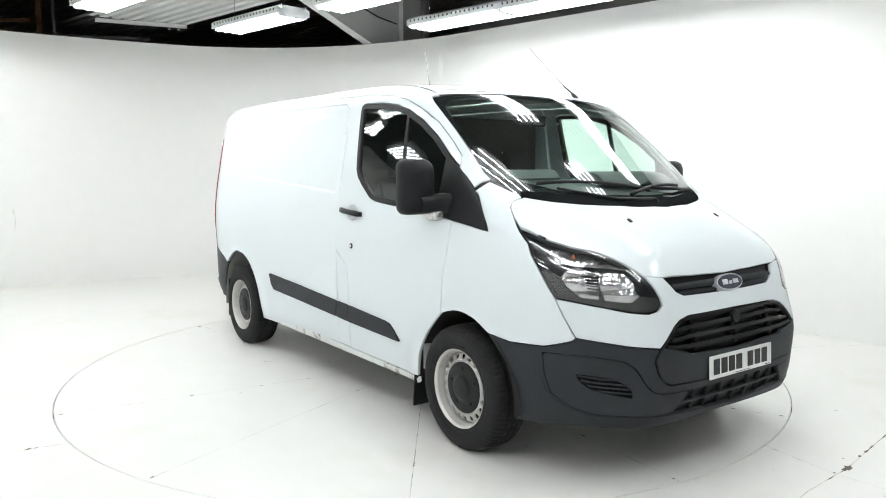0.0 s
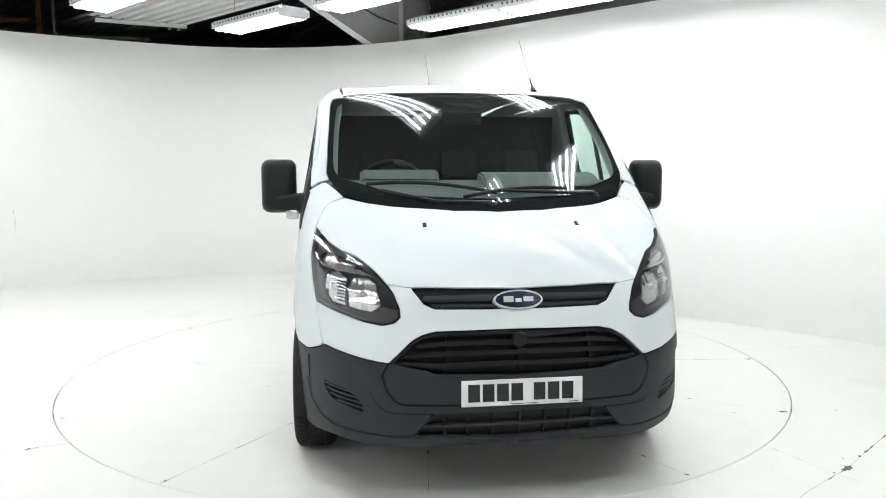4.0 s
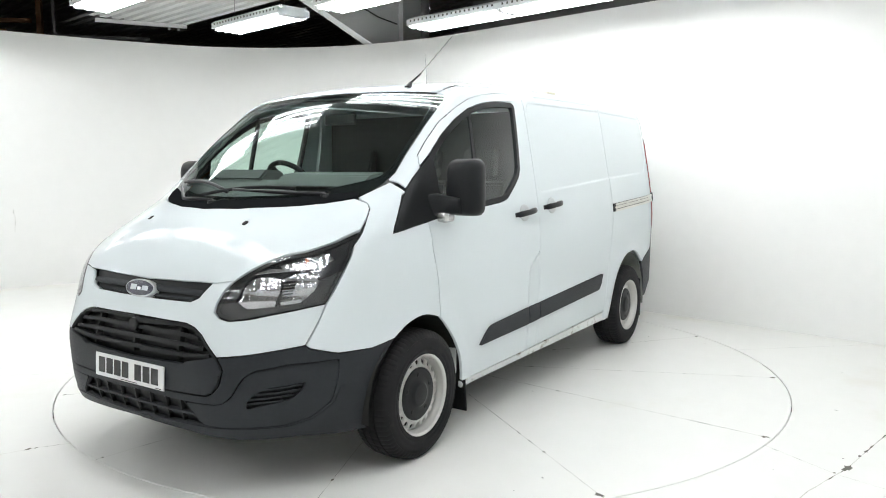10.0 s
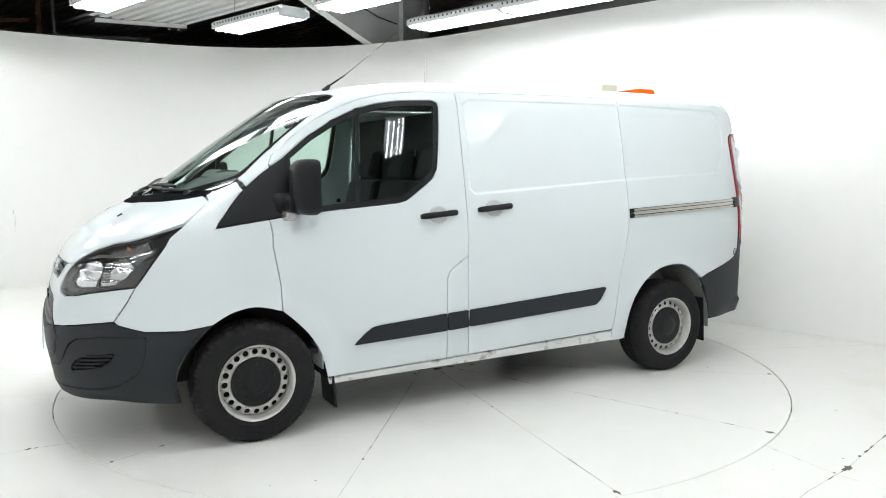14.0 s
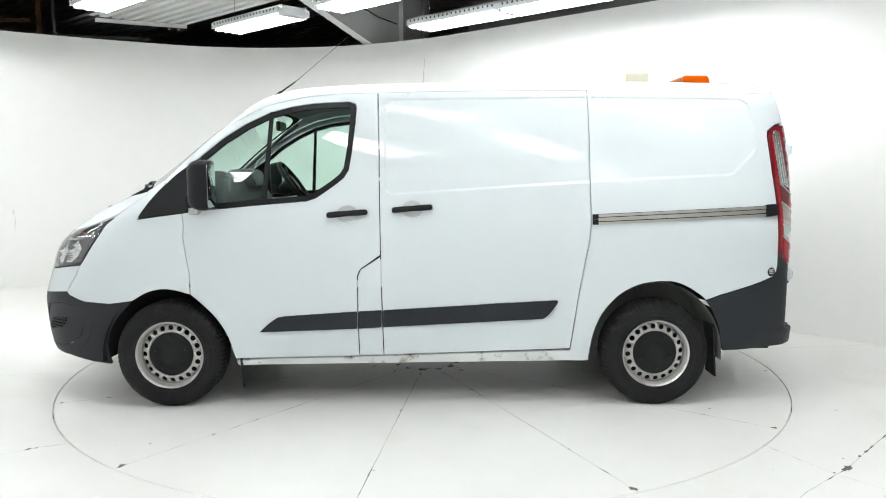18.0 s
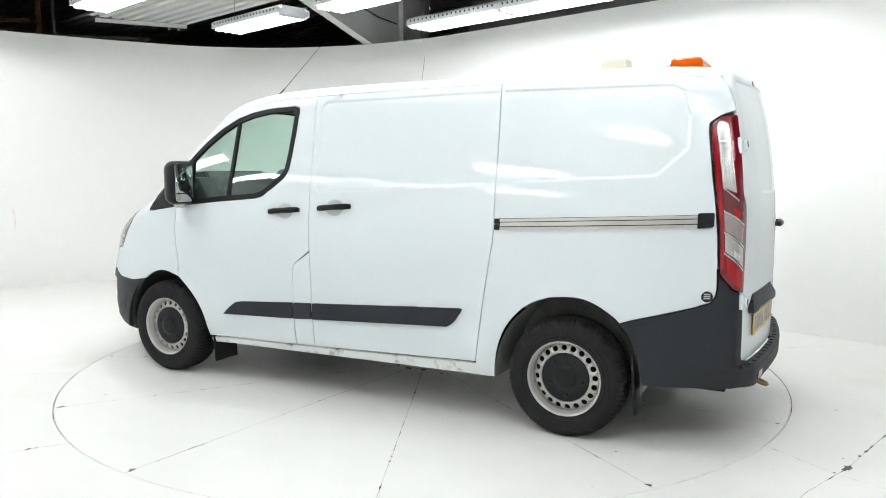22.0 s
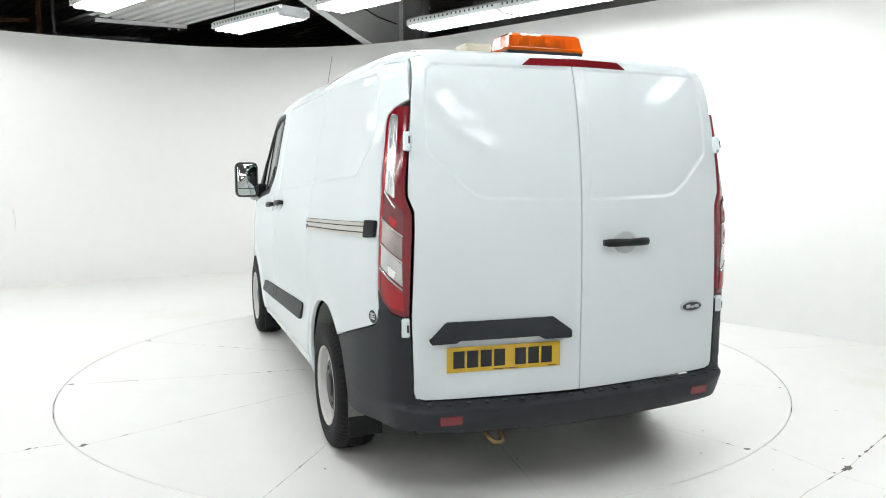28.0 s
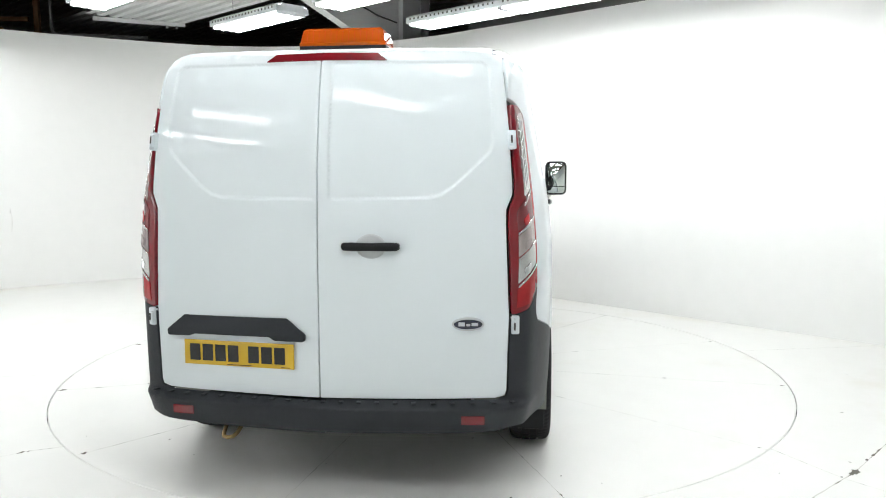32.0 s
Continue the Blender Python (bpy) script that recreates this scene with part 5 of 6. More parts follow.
rail = panel("door_rail", "side", "s -1.016 1.182; s -2.084 1.229; s -2.084 1.165; s -1.016 1.119", GAP, van, level=0.002, gap=0, thick=0.01, grid=0.05, label="bright metal sliding door rail")
for a, b, lv in ((0.0, 0.016, 0.012), (0.021, 0.042, 0.009), (0.047, 0.062, 0.013)):
    panel("rail_strip", "side", f"s -1.05 {1.1195 + a}; s -2.083 {1.1655 + a}; s -2.083 {1.1655 + b}; s -1.05 {1.1195 + b}", BRIGHT, rail, level=lv, gap=0, thick=0.012, grid=0.05)
panel("rail_end", "side", "s -2.086 1.238; s -2.160 1.241; s -2.160 1.170; s -2.086 1.162", BLACK, rail, level=0.020, gap=0, thick=0.025, grid=0.03, rnd=0.01)
for k in (0, 1):
    panel("rail_roller", "side", f"s -1.016 {1.122 + k * 0.035}; s -1.05 {1.122 + k * 0.035}; s -1.05 {1.148 + k * 0.035}; s -1.016 {1.148 + k * 0.035}", BLACK, rail, level=0.010, gap=0, thick=0.01, grid=0.03)

# ---- van: lamps ----
LAMP = "f 55.6 1.161; f 47.8 1.120; f 42 1.089; f 37.5 1.076; f 33.1 1.045; f 29.7 1.006; f 27.2 0.971; f 25.6 0.935; f 24.1 0.878; f 23.8 0.843; f 24.8 0.823; f 26.8 0.811; f 31 0.820; f 35.3 0.837; f 41 0.855; f 46 0.868; f 46.4 0.874; f 47.4 0.911; f 49.9 0.993; f 52.1 1.063; f 53 1.111"
LAMP_FIELDS = ("f 28.4 0.884; f 30.1 0.963; f 32.1 0.984; f 34.9 0.985; f 36.3 0.966; f 36.6 0.943; f 35.3 0.867; f 30.1 0.858", "f 37.5 0.976; f 41.4 1.008; f 43.2 0.992; f 44.5 0.962; f 43.3 0.921; f 40.4 0.878; f 36.8 0.872", "f 36.5 1.036; f 41.9 1.073; f 47.1 1.074; f 47.9 1.052; f 45.4 1.032; f 37 1.008")
for s in BOTH:
    hl = panel("headlamp", "front", LAMP, BLACK, van, level=-0.035, gap=-0.004, thick=0, grid=0.04, sides=(s,), form=body, label="headlamp with clear cover and dark surround")
    q = outline(LAMP, "front")
    q = q if area(q) > 0 else q[::-1]
    me = skin_mesh("surround", "front", [resample(inset(q, 0.002), 0.02), resample(inset(q, 0.016), 0.02)], -0.003, 0.03, 0.02, form=body, flip=s < 0)
    me.materials.append(BLACK)
    o = new("surround", me)
    o.parent = hl
    panel("mask", "front", LAMP, LAMP_MASK, hl, level=-0.016, gap=0.01, thick=0.012, grid=0.04, sides=(s,), form=body, holes=[outline(t, "front") for t in LAMP_FIELDS])
    for tx, (a, z) in zip(LAMP_FIELDS, ((32.4, 0.925), (40.2, 0.940), (42.0, 1.046))):
        o = panel("reflector", "front", tx, REFLECTOR, hl, level=lambda v: -0.032 + 0.007 * np.abs((v[:, 0] / 0.034) % 1 - 0.5) + 0.010 * np.abs((v[:, 1] / 0.05 + 0.3) % 1 - 0.5), gap=-0.004, thick=0, grid=0.011, sides=(s,), form=body)
        m = surface_pose("front", (radians(a) * 1.2, z), -0.030)
        m = m if s > 0 else Matrix.Diagonal((1, -1, 1, 1)) @ m
        k = 0.6 if z > 1.0 else 1.0
        vs, fs = tube_verts([m @ Vector((0, 0, 0.0)), m @ Vector((0, 0, 0.008)), m @ Vector((0, 0, 0.010)), m @ Vector((0, 0, 0.020)), m @ Vector((0, 0, 0.024))], [0.016 * k, 0.014 * k, 0.009 * k, 0.008 * k, 0.003 * k], 14)
        mesh_ob("bulb", vs, fs, ORANGE if z > 1.0 else SILVER_PLASTIC, o, smooth=True)
    for k in range(7):
        z = 0.883 + k * 0.0135
        a0 = 36.3 + k * 0.16
        panel("louvre", "front", f"f {a0} {z}; f {a0 + 2.6} {z + 0.005}; f {a0 + 2.6} {z + 0.010}; f {a0} {z + 0.005}", LAMP_MASK, hl, level=-0.018, gap=0, thick=0.008, grid=0.03, sides=(s,), form=body)
    panel("chrome_brow", "front", "f 30.5 0.998; f 34.5 1.022; f 38.5 1.020; f 43.0 1.026; f 46.8 1.036; f 45.5 1.022; f 40 1.012; f 35 1.008", REFLECTOR, hl, level=-0.012, gap=0, thick=0.006, grid=0.03, sides=(s,), form=body, label="bright brow over the lamp reflectors")
    cover = panel("clear_cover", "front", LAMP, LAMP_GLASS, hl, level=0.001, gap=0.003, thick=0, grid=0.04, sides=(s,), form=body)
    cover.visible_shadow = False
    # tail lamp
    TL = "b 55 1.719; b 58.0 1.684; b 58.4 1.645; b 57.9 1.421; b 56.9 0.947; b 55.9 0.914; b 53.2 0.859; b 50.5 0.84; r 0.792 0.835; r 0.792 0.855; r 0.777 1.21; r 0.777 1.276; r 0.801 1.338; r 0.801 1.383; r 0.785 1.602; r 0.773 1.722"
    tl = panel("tail_lamp", "tail", TL, RED, van, level=0.006, gap=0.002, thick=0.03, grid=0.03, rnd=0.01, sides=(s,), form=body, label="tall red and clear tail lamp")
    panel("red_edge", "tail", "b 57.7 1.66; b 57.1 1.66; b 56.4 1.30; b 56.1 0.96; b 56.7 0.965; b 57.5 1.42", RED_BRIGHT, tl, level=0.0085, gap=0, thick=0.005, grid=0.03, sides=(s,), form=body, label="bright red edge of the lens")
    panel("clear_column", "tail", "b 56.4 1.690; b 54.0 1.682; b 52.9 1.409; b 52.6 1.335; b 56.1 1.366; b 57.0 1.655", CLEAR_LENS, tl, level=0.009, gap=0, thick=0.006, grid=0.02, rnd=0.008, sides=(s,), form=body)
    for a in (53.3, 54.2, 55.1):
        panel("column_rib", "tail", f"b {a} 1.365; b {a + 0.25} 1.365; b {a + 0.95} 1.655; b {a + 0.7} 1.655", CHROME, tl, level=0.011, gap=0, thick=0.003, grid=0.03, sides=(s,), form=body)
    panel("upper_segment", "tail", "b 56.1 1.350; b 52.4 1.318; b 50.8 1.292; b 50.2 1.270; b 50.3 1.190; b 56.0 1.254", SMOKED_RED, tl, level=0.009, gap=0, thick=0.004, grid=0.03, sides=(s,), form=body)
    panel("stop_segment", "tail", "b 56.0 1.242; b 50.4 1.170; b 50.4 1.080; b 55.9 1.152", SMOKE_LENS, tl, level=0.009, gap=0, thick=0.004, grid=0.03, sides=(s,), form=body)
    panel("reverse_segment", "tail", "b 55.9 1.138; b 50.4 1.062; b 50.3 0.968; b 55.8 1.050", CLEAR_LENS, tl, level=0.009, gap=0, thick=0.004, grid=0.03, sides=(s,), form=body)
    panel("lower_segment", "tail", "b 55.6 1.026; b 50.2 0.944; b 50.0 0.864; b 53 0.880; b 55.2 0.930", RED_BRIGHT, tl, level=0.009, gap=0, thick=0.004, grid=0.03, sides=(s,), form=body)
    for z0, z1, a0 in ((1.354, 1.300, 52.2), (1.239, 1.180, 50.3), (1.135, 1.071, 50.3), (1.033, 0.956, 50.3)):
        panel("segment_edge", "tail", f"b 56.2 {z0 + 0.005}; b {a0} {z1 - 0.006}; b {a0} {z1 + 0.003}; b 56.2 {z0 + 0.015}", CLEAR_LENS, tl, level=0.012, gap=0, thick=0.005, grid=0.03, sides=(s,), form=body)
    for k in range(3):
        z = 0.985 + k * 0.105
        panel("lens_prism", "tail", f"b 53.6 {z + 0.072}; b 51.6 {z + 0.046}; b 52.0 {z + 0.018}; b 53.4 {z + 0.030}", (CHROME, SMOKE_LENS, RED_BRIGHT)[k], tl, level=0.0115, gap=0, thick=0.004, grid=0.03, rnd=0.006, sides=(s,), form=body)
# high stop lamp
panel("stop_lamp", "rear", "r 0 1.910; r 0.264 1.907; r 0.222 1.939; r 0 1.943", RED, van, level=0.006, gap=0.001, thick=0.015, grid=0.03, sym=True, form=body, label="red high stop lamp above the rear doors")
panel("plate_trim", "rear", "r 0.720 0.748; r 0.644 0.813; r 0.161 0.815; r 0.079 0.753; r 0.079 0.718; r 0.211 0.720; r 0.235 0.735; r 0.595 0.734; r 0.608 0.724; r 0.716 0.722", PLASTIC, van, level=lambda v: 0.006 + 0.022 * step(v[:, 1], 0.812, 0.74), gap=0, thick=0.03, grid=0.02, rnd=0.008, form=body, label="dark grey number plate light trim")


def hinge(m, parent):
    bm = bmesh.new()
    add_box(bm, (-0.022, -0.040, -0.01), (0.012, 0.040, 0.018), bevel=0.006)
    root = part("door_hinge", bm, PAINT, parent, "white door hinge")
    root.matrix_basis = m
    box("knuckle", (-0.002, -0.030, 0.016), (0.014, 0.026, 0.034), PAINT, root, bevel=0.005)
    box("pin_slot", (0.002, -0.014, 0.034), (0.010, 0.018, 0.0352), GAP, root)
    return root


for y, z in ((0.783, 1.570), (0.805, 0.793)):
    m = surface_pose("rear", (y, z), 0.0)
    hinge(m, van)
    hinge(Matrix.Diagonal((1, -1, 1, 1)) @ m @ Matrix.Diagonal((-1, 1, 1, 1)) @ Matrix.Rotation(math.pi, 4, "Z"), van)


# ---- van: wheels ----
def lathe(name, prof, n, mat, parent, closed=False):
    vs, fs = [], []
    for y, r in prof:
        for k in range(n):
            a = 2 * math.pi * k / n
            vs.append((r * math.cos(a), y, r * math.sin(a)))
    m = len(prof)
    for i in range(m - 1 if not closed else m):
        for k in range(n):
            fs.append((i * n + k, ((i + 1) % m) * n + k, ((i + 1) % m) * n + (k + 1) % n, i * n + (k + 1) % n))
    ob = mesh_ob(name, vs, fs, mat, parent, smooth=True)
    ob.data.set_sharp_from_angle(angle=radians(45))
    return ob


def wheel():
    """A steel wheel; its outer face towards +y, the tyre's middle at y = 0."""
    root = new("wheel")
    root.parent = van
    root["label"] = "worn silver steel wheel with a black centre cap"
    prof = [(-0.10, 0.198), (-0.107, 0.23), (-0.109, 0.27), (-0.100, 0.305), (-0.088, 0.320), (-0.07, 0.326), (-0.046, 0.328), (-0.0445, 0.320), (-0.0385, 0.320), (-0.037, 0.329), (-0.003, 0.330), (-0.0025, 0.321), (0.0035, 0.321), (0.004, 0.330), (0.037, 0.329), (0.0385, 0.320), (0.0445, 0.320), (0.046, 0.328), (0.07, 0.326), (0.088, 0.320), (0.100, 0.305), (0.1055, 0.291), (0.104, 0.289), (0.1065, 0.284), (0.109, 0.265), (0.1075, 0.256), (0.109, 0.252), (0.108, 0.24), (0.1045, 0.231), (0.107, 0.226), (0.100, 0.203), (0.094, 0.198)]
    n, vs, fs = 288, [], []
    for y, r in prof:
        for k in range(n):
            a = 2 * math.pi * (k + (0.8 if y < 0 else 0)) / n
            cut = 0.0055 if r > 0.300 and abs(y) > 0.046 and k % 4 == 0 else 0.003 if r > 0.325 and abs(y) < 0.04 and k % 8 < 2 else 0.0
            vs.append(((r - cut) * math.cos(a), y, (r - cut) * math.sin(a)))
    for i in range(len(prof)):
        i2 = (i + 1) % len(prof)
        for k in range(n):
            k2 = (k + 1) % n
            fs.append((i * n + k, i2 * n + k, i2 * n + k2, i * n + k2))
    tyre = mesh_ob("tyre", vs, fs, RUBBER, root, smooth=True)
    tyre.data.set_sharp_from_angle(angle=radians(35))
    lathe("rim_barrel", [(-0.10, 0.200), (-0.09, 0.191), (0.0, 0.190), (0.055, 0.1875), (0.062, 0.1885), (0.070, 0.190), (0.074, 0.1925), (0.090, 0.1935), (0.094, 0.1945), (0.099, 0.198), (0.104, 0.2035), (0.1055, 0.206), (0.102, 0.2075), (0.094, 0.200)], 64, RIM, root)
    # dished disc with twenty round holes
    nh, vs, fs = 20, [], []
    sub = 8
    r_in, r_out, r_hole, hr = 0.134, 0.1865, 0.1635, 0.0155
    yy = lambda r: float(np.interp(r, [0.10, 0.134, 0.146, 0.172, 0.180, 0.1865], [0.060, 0.063, 0.070, 0.062, 0.056, 0.040]))
    for h in range(nh):
        a0 = 2 * math.pi * h / nh
        half = math.pi / nh
        ring, outer = [], []
        for k in range(sub * 2):
            w = 2 * math.pi * k / (sub * 2)
            x, z = r_hole + hr * math.cos(w), hr * 1.05 * math.sin(w)
            ring.append((math.hypot(x, z), a0 + math.atan2(z, x)))
            c, s = math.cos(w), math.sin(w)
            kx = (r_out - r_hole if c > 0 else r_hole - r_in) / max(abs(c), 1e-6)
            kz = half * r_hole / max(abs(s), 1e-6)
            kk = min(kx, kz)
            outer.append((r_hole + kk * c, a0 + kk * s / r_hole))
        i0 = len(vs)
        for (r, a) in ring:
            vs.append((r * math.cos(a), yy(r), r * math.sin(a)))
        for (r, a) in ring:
            vs.append((r * math.cos(a), yy(r) - 0.012, r * math.sin(a)))
        for (r, a) in outer:
            vs.append((r * math.cos(a), yy(r), r * math.sin(a)))
        m = sub * 2
        for k in range(m):
            j = (k + 1) % m
            fs += [(i0 + k, i0 + j, i0 + 2 * m + j, i0 + 2 * m + k), (i0 + k, i0 + m + k, i0 + m + j, i0 + j)]
    bm = bmesh.new()
    bv = [bm.verts.new(v) for v in vs]
    for f in fs:
        bm.faces.new([bv[k] for k in f])
    bmesh.ops.remove_doubles(bm, verts=bm.verts, dist=3e-4)
    bmesh.ops.recalc_face_normals(bm, faces=bm.faces)
    part("wheel_disc", bm, RIM, root, smooth=True)
    lathe("cap_ring", [(0.058, 0.145), (0.066, 0.143), (0.069, 0.138), (0.058, 0.130)], 48, RIM, root)
    lathe("centre_cap", [(0.058, 0.1345), (0.070, 0.133), (0.074, 0.125), (0.071, 0.098), (0.078, 0.072), (0.080, 0.064), (0.086, 0.058), (0.088, 0.050), (0.0885, 0.012), (0.089, 0.001)], 48, BLACK, root)
    for k in range(5):
        a = 2 * math.pi * k / 5 + 0.3
        bm = bmesh.new()
        bmesh.ops.create_cone(bm, cap_ends=True, segments=10, radius1=0.012, radius2=0.009, depth=0.006, matrix=Matrix.Translation((0.098 * math.cos(a), 0.0735, 0.098 * math.sin(a))) @ Matrix.Rotation(radians(-90), 4, "X"))
        part("nut_boss", bm, BLACK, root)
    # Drum widened into a dark disc that paints shade behind the wheel holes.
    lathe("drum_shade_disc", [(-0.09, 0.02), (-0.09, 0.15), (0.026, 0.186), (0.030, 0.182), (0.030, 0.02)], 32, LINER, root)
    return root


WHEEL_Y = 0.872
w0 = wheel()
w0.matrix_basis = pose(1.552, WHEEL_Y, 0.326)
for x, s, a in ((-1.424, 1, 40), (1.552, -1, 75), (-1.424, -1, 110)):
    copy_thing(w0, pose(x, WHEEL_Y * s, 0.326, 0, a, 0 if s > 0 else 180))

# wheel housings and underside
for cx, mat in ((1.552, LINER), (-1.424, DUSTY)):
    for s in BOTH:
        n, vs, fs = 26, [], []
        for k in range(n + 1):
            a = radians(-4 + 188 * k / n)
            c, sn = math.cos(a), math.sin(a)
            rr = 0.405 if cx > 0 else 0.40
            rz = 0.425 if cx > 0 else 0.455
            for y in (0.955, 0.60):
                vs.append((cx + rr * c * (1.02 if y > 0.9 else 1.0), y * s, 0.31 + rz * sn))
        for k in range(n):
            fs.append((2 * k, 2 * k + 1, 2 * k + 3, 2 * k + 2))
        vs.append((cx, 0.60 * s, 0.31))
        c0 = len(vs) - 1
        for k in range(n):
            fs.append((2 * k + 1, c0, 2 * k + 3))
        mesh_ob("wheel_housing", vs, fs, mat, van, smooth=False)
for s in BOTH:
    box("arch_inner_panel", (1.166, min(0.72 * s, 0.925 * s), 0.34), (1.176, max(0.72 * s, 0.925 * s), 0.56), SILL_PAINT, van, bevel=0.003, label="pale inner panel at the back of the front arch")
bm = bmesh.new()
for a, b, w in ((1.98, 2.24, 0.70), (-0.98, 1.12, 0.86), (-2.22, -1.88, 0.74)):
    add_box(bm, (a, -w, 0.30), (b, w, 0.33))
add_box(bm, (-2.25, -0.58, 0.30), (2.30, 0.58, 0.36))
add_box(bm, (1.50, -0.80, 0.29), (1.60, 0.80, 0.36))
add_box(bm, (-1.48, -0.80, 0.29), (-1.36, 0.80, 0.36))
part("underbody", bm, LINER, van)
for s in BOTH:
    # mud flaps
    for x, y0, y1, zt, zb, lean in ((1.125, 0.74, 0.955, 0.33, 0.115, 0.04), (-1.782, 0.78, 0.945, 0.50, 0.170, 0.035)):
        bm = bmesh.new()
        add_box(bm, (-0.006, min(y0 * s, y1 * s), zb), (0.006, max(y0 * s, y1 * s), zt), Matrix.Translation((x, 0, 0)) @ Matrix.Translation((0, 0, zt)) @ Matrix.Rotation(lean * 2, 4, "Y") @ Matrix.Translation((0, 0, -zt)), bevel=0.004)
        part("mud_flap", bm, BLACK, van, "black rubber mud flap")

# ---- van: small things outside ----
for s in BOTH:
    m = surface_pose("hood", tuple(to_uv("hood", shoot("top", [(2.132, 0.358 * s)], form=body))[0]), 0.0, up=(0, 1, 0))
    bm = bmesh.new()
    add_box(bm, (-0.016, -0.009, -0.004), (0.014, 0.009, 0.006), bevel=0.003)
    o = part("washer_nozzle", bm, BLACK, van)
    o.matrix_basis = m


def on_top(x, y, lift=0.0):
    p = shoot("top", [(x, y)], lift)[0]
    return Vector(p)


def wiper(pivot, tip, bend, blade0, blade1):
    a = rod("wiper", [on_top(*pivot, 0.002), on_top(*bend, 0.012), on_top(*tip, 0.016)], [0.012, 0.009, 0.007], BLACK, van, 8, "black windscreen wiper arm and blade")
    pts = [on_top(blade0[0] + (blade1[0] - blade0[0]) * k / 8, blade0[1] + (blade1[1] - blade0[1]) * k / 8, 0.009) for k in range(9)]
    rod("blade", pts, 0.010, BLACK, a, 6)
    bm = bmesh.new()
    bmesh.ops.create_cone(bm, cap_ends=True, segments=16, radius1=0.026, radius2=0.02, depth=0.02, matrix=Matrix.Translation(on_top(*pivot, -0.004)))
    part("pivot", bm, BLACK, a)


wiper((2.01, -0.02), (1.80, -0.53), (1.985, -0.28), (1.945, 0.02), (1.72, -0.60))
wiper((1.80, 0.56), (1.935, 0.05), (1.90, 0.32), (1.965, -0.15), (1.84, 0.40))

# aerials
base = Vector((0.963, 0.46, 1.922))
bm = bmesh.new()
bmesh.ops.create_cone(bm, cap_ends=True, segments=14, radius1=0.022, radius2=0.008, depth=0.05, matrix=Matrix.Translation(base + Vector((-0.012, 0, 0.018))) @ Matrix.Rotation(radians(-40), 4, "Y"))
a = part("roof_aerial", bm, BLACK, van, "black whip aerial on the front of the roof")
tip = Vector((0.493, 0.485, 2.304))
rod("mast", [base + Vector((-0.02, 0, 0.03)), base + (tip - base) * 0.25, base + (tip - base) * 0.27, tip], [0.006, 0.0045, 0.0020, 0.0013], BLACK, a, 6)
rod("thin_aerial", [(0.02, -0.06, 1.99), (0.015, -0.065, 2.09), (0.0, -0.09, 2.285)], [0.005, 0.0028, 0.0018], PIPE_GREY, van, 6, "thin wire aerial on the middle of the roof")


# amber light bar and cream box on the roof
def light_bar():
    cx, cz = -1.88, 1.998
    bm = bmesh.new()
    add_box(bm, (cx - 0.104, -0.204, cz - 0.005), (cx + 0.104, 0.204, cz + 0.022), bevel=0.008)
    ob = part("beacon_bar", bm, BLACK, van, "amber warning light bar on a black base")
    bm = bmesh.new()
    vs = []
    for z, hx, hy in ((0.016, 0.103, 0.203), (0.030, 0.103, 0.203), (0.033, 0.099, 0.199), (0.088, 0.086, 0.188), (0.099, 0.074, 0.176)):
        vs.append([bm.verts.new((cx + sx * hx, sy * hy, cz + z)) for sx, sy in ((-1, -1), (1, -1), (1, 1), (-1, 1))])
    for i in range(4):
        for k in range(4):
            bm.faces.new((vs[i][k], vs[i][(k + 1) % 4], vs[i + 1][(k + 1) % 4], vs[i + 1][k]))
    bm.faces.new(vs[4])
    part("lens", bm, AMBER, ob, "translucent amber lens")
    for sx in (-1, 1):
        for k in range(13):
            y = -0.168 + k * 0.028
            box("lens_rib", (-0.0015, y - 0.002, 0), (0.0015, y + 0.002, 0.054), AMBER_DARK, ob, Matrix.Translation((cx + sx * 0.098, 0, cz + 0.034)) @ Matrix.Rotation(-sx * 0.23, 4, "Y"))
    box("circuit_tray", (cx - 0.07, -0.17, cz + 0.022), (cx + 0.07, 0.17, cz + 0.034), SILVER_PLASTIC, ob, bevel=0.003)
    for y in (-0.135, -0.045, 0.045, 0.135):
        vs2, fs2 = tube_verts([(cx, y, cz + 0.034), (cx, y, cz + 0.062), (cx, y, cz + 0.080)], [0.034, 0.030, 0.014], 12)
        mesh_ob("lamp_unit", vs2, fs2, AMBER_DARK, ob, smooth=True)
    for y in (-0.09, 0.0, 0.09):
        box("partition", (cx - 0.07, y - 0.002, cz + 0.034), (cx + 0.07, y + 0.002, cz + 0.075), BLACK, ob)
    return ob


light_bar()
bm = bmesh.new()
add_box(bm, (-1.540, 0.085, 1.985), (-1.385, 0.230, 2.112), bevel=0.010)
part("roof_box", bm, CREAM, van, "cream plastic box on the roof")

# round sticker
m = surface_pose("side", (-2.138, 0.822), 0.001)
n = 24
vs = [(0.028 * math.cos(2 * math.pi * k / n), 0.028 * math.sin(2 * math.pi * k / n), 0.0006) for k in range(n)]
st = mesh_ob("sticker", vs, [tuple(range(n))], GLOSS_BLACK, van, "small round dark sticker")
st.matrix_basis = m
for y0, y1 in ((-0.012, -0.006), (-0.002, 0.004), (0.008, 0.016)):
    box("sticker_bar", (-0.016, y0, 0.0006), (0.016, y1, 0.0012), SILVER_PLASTIC, st)


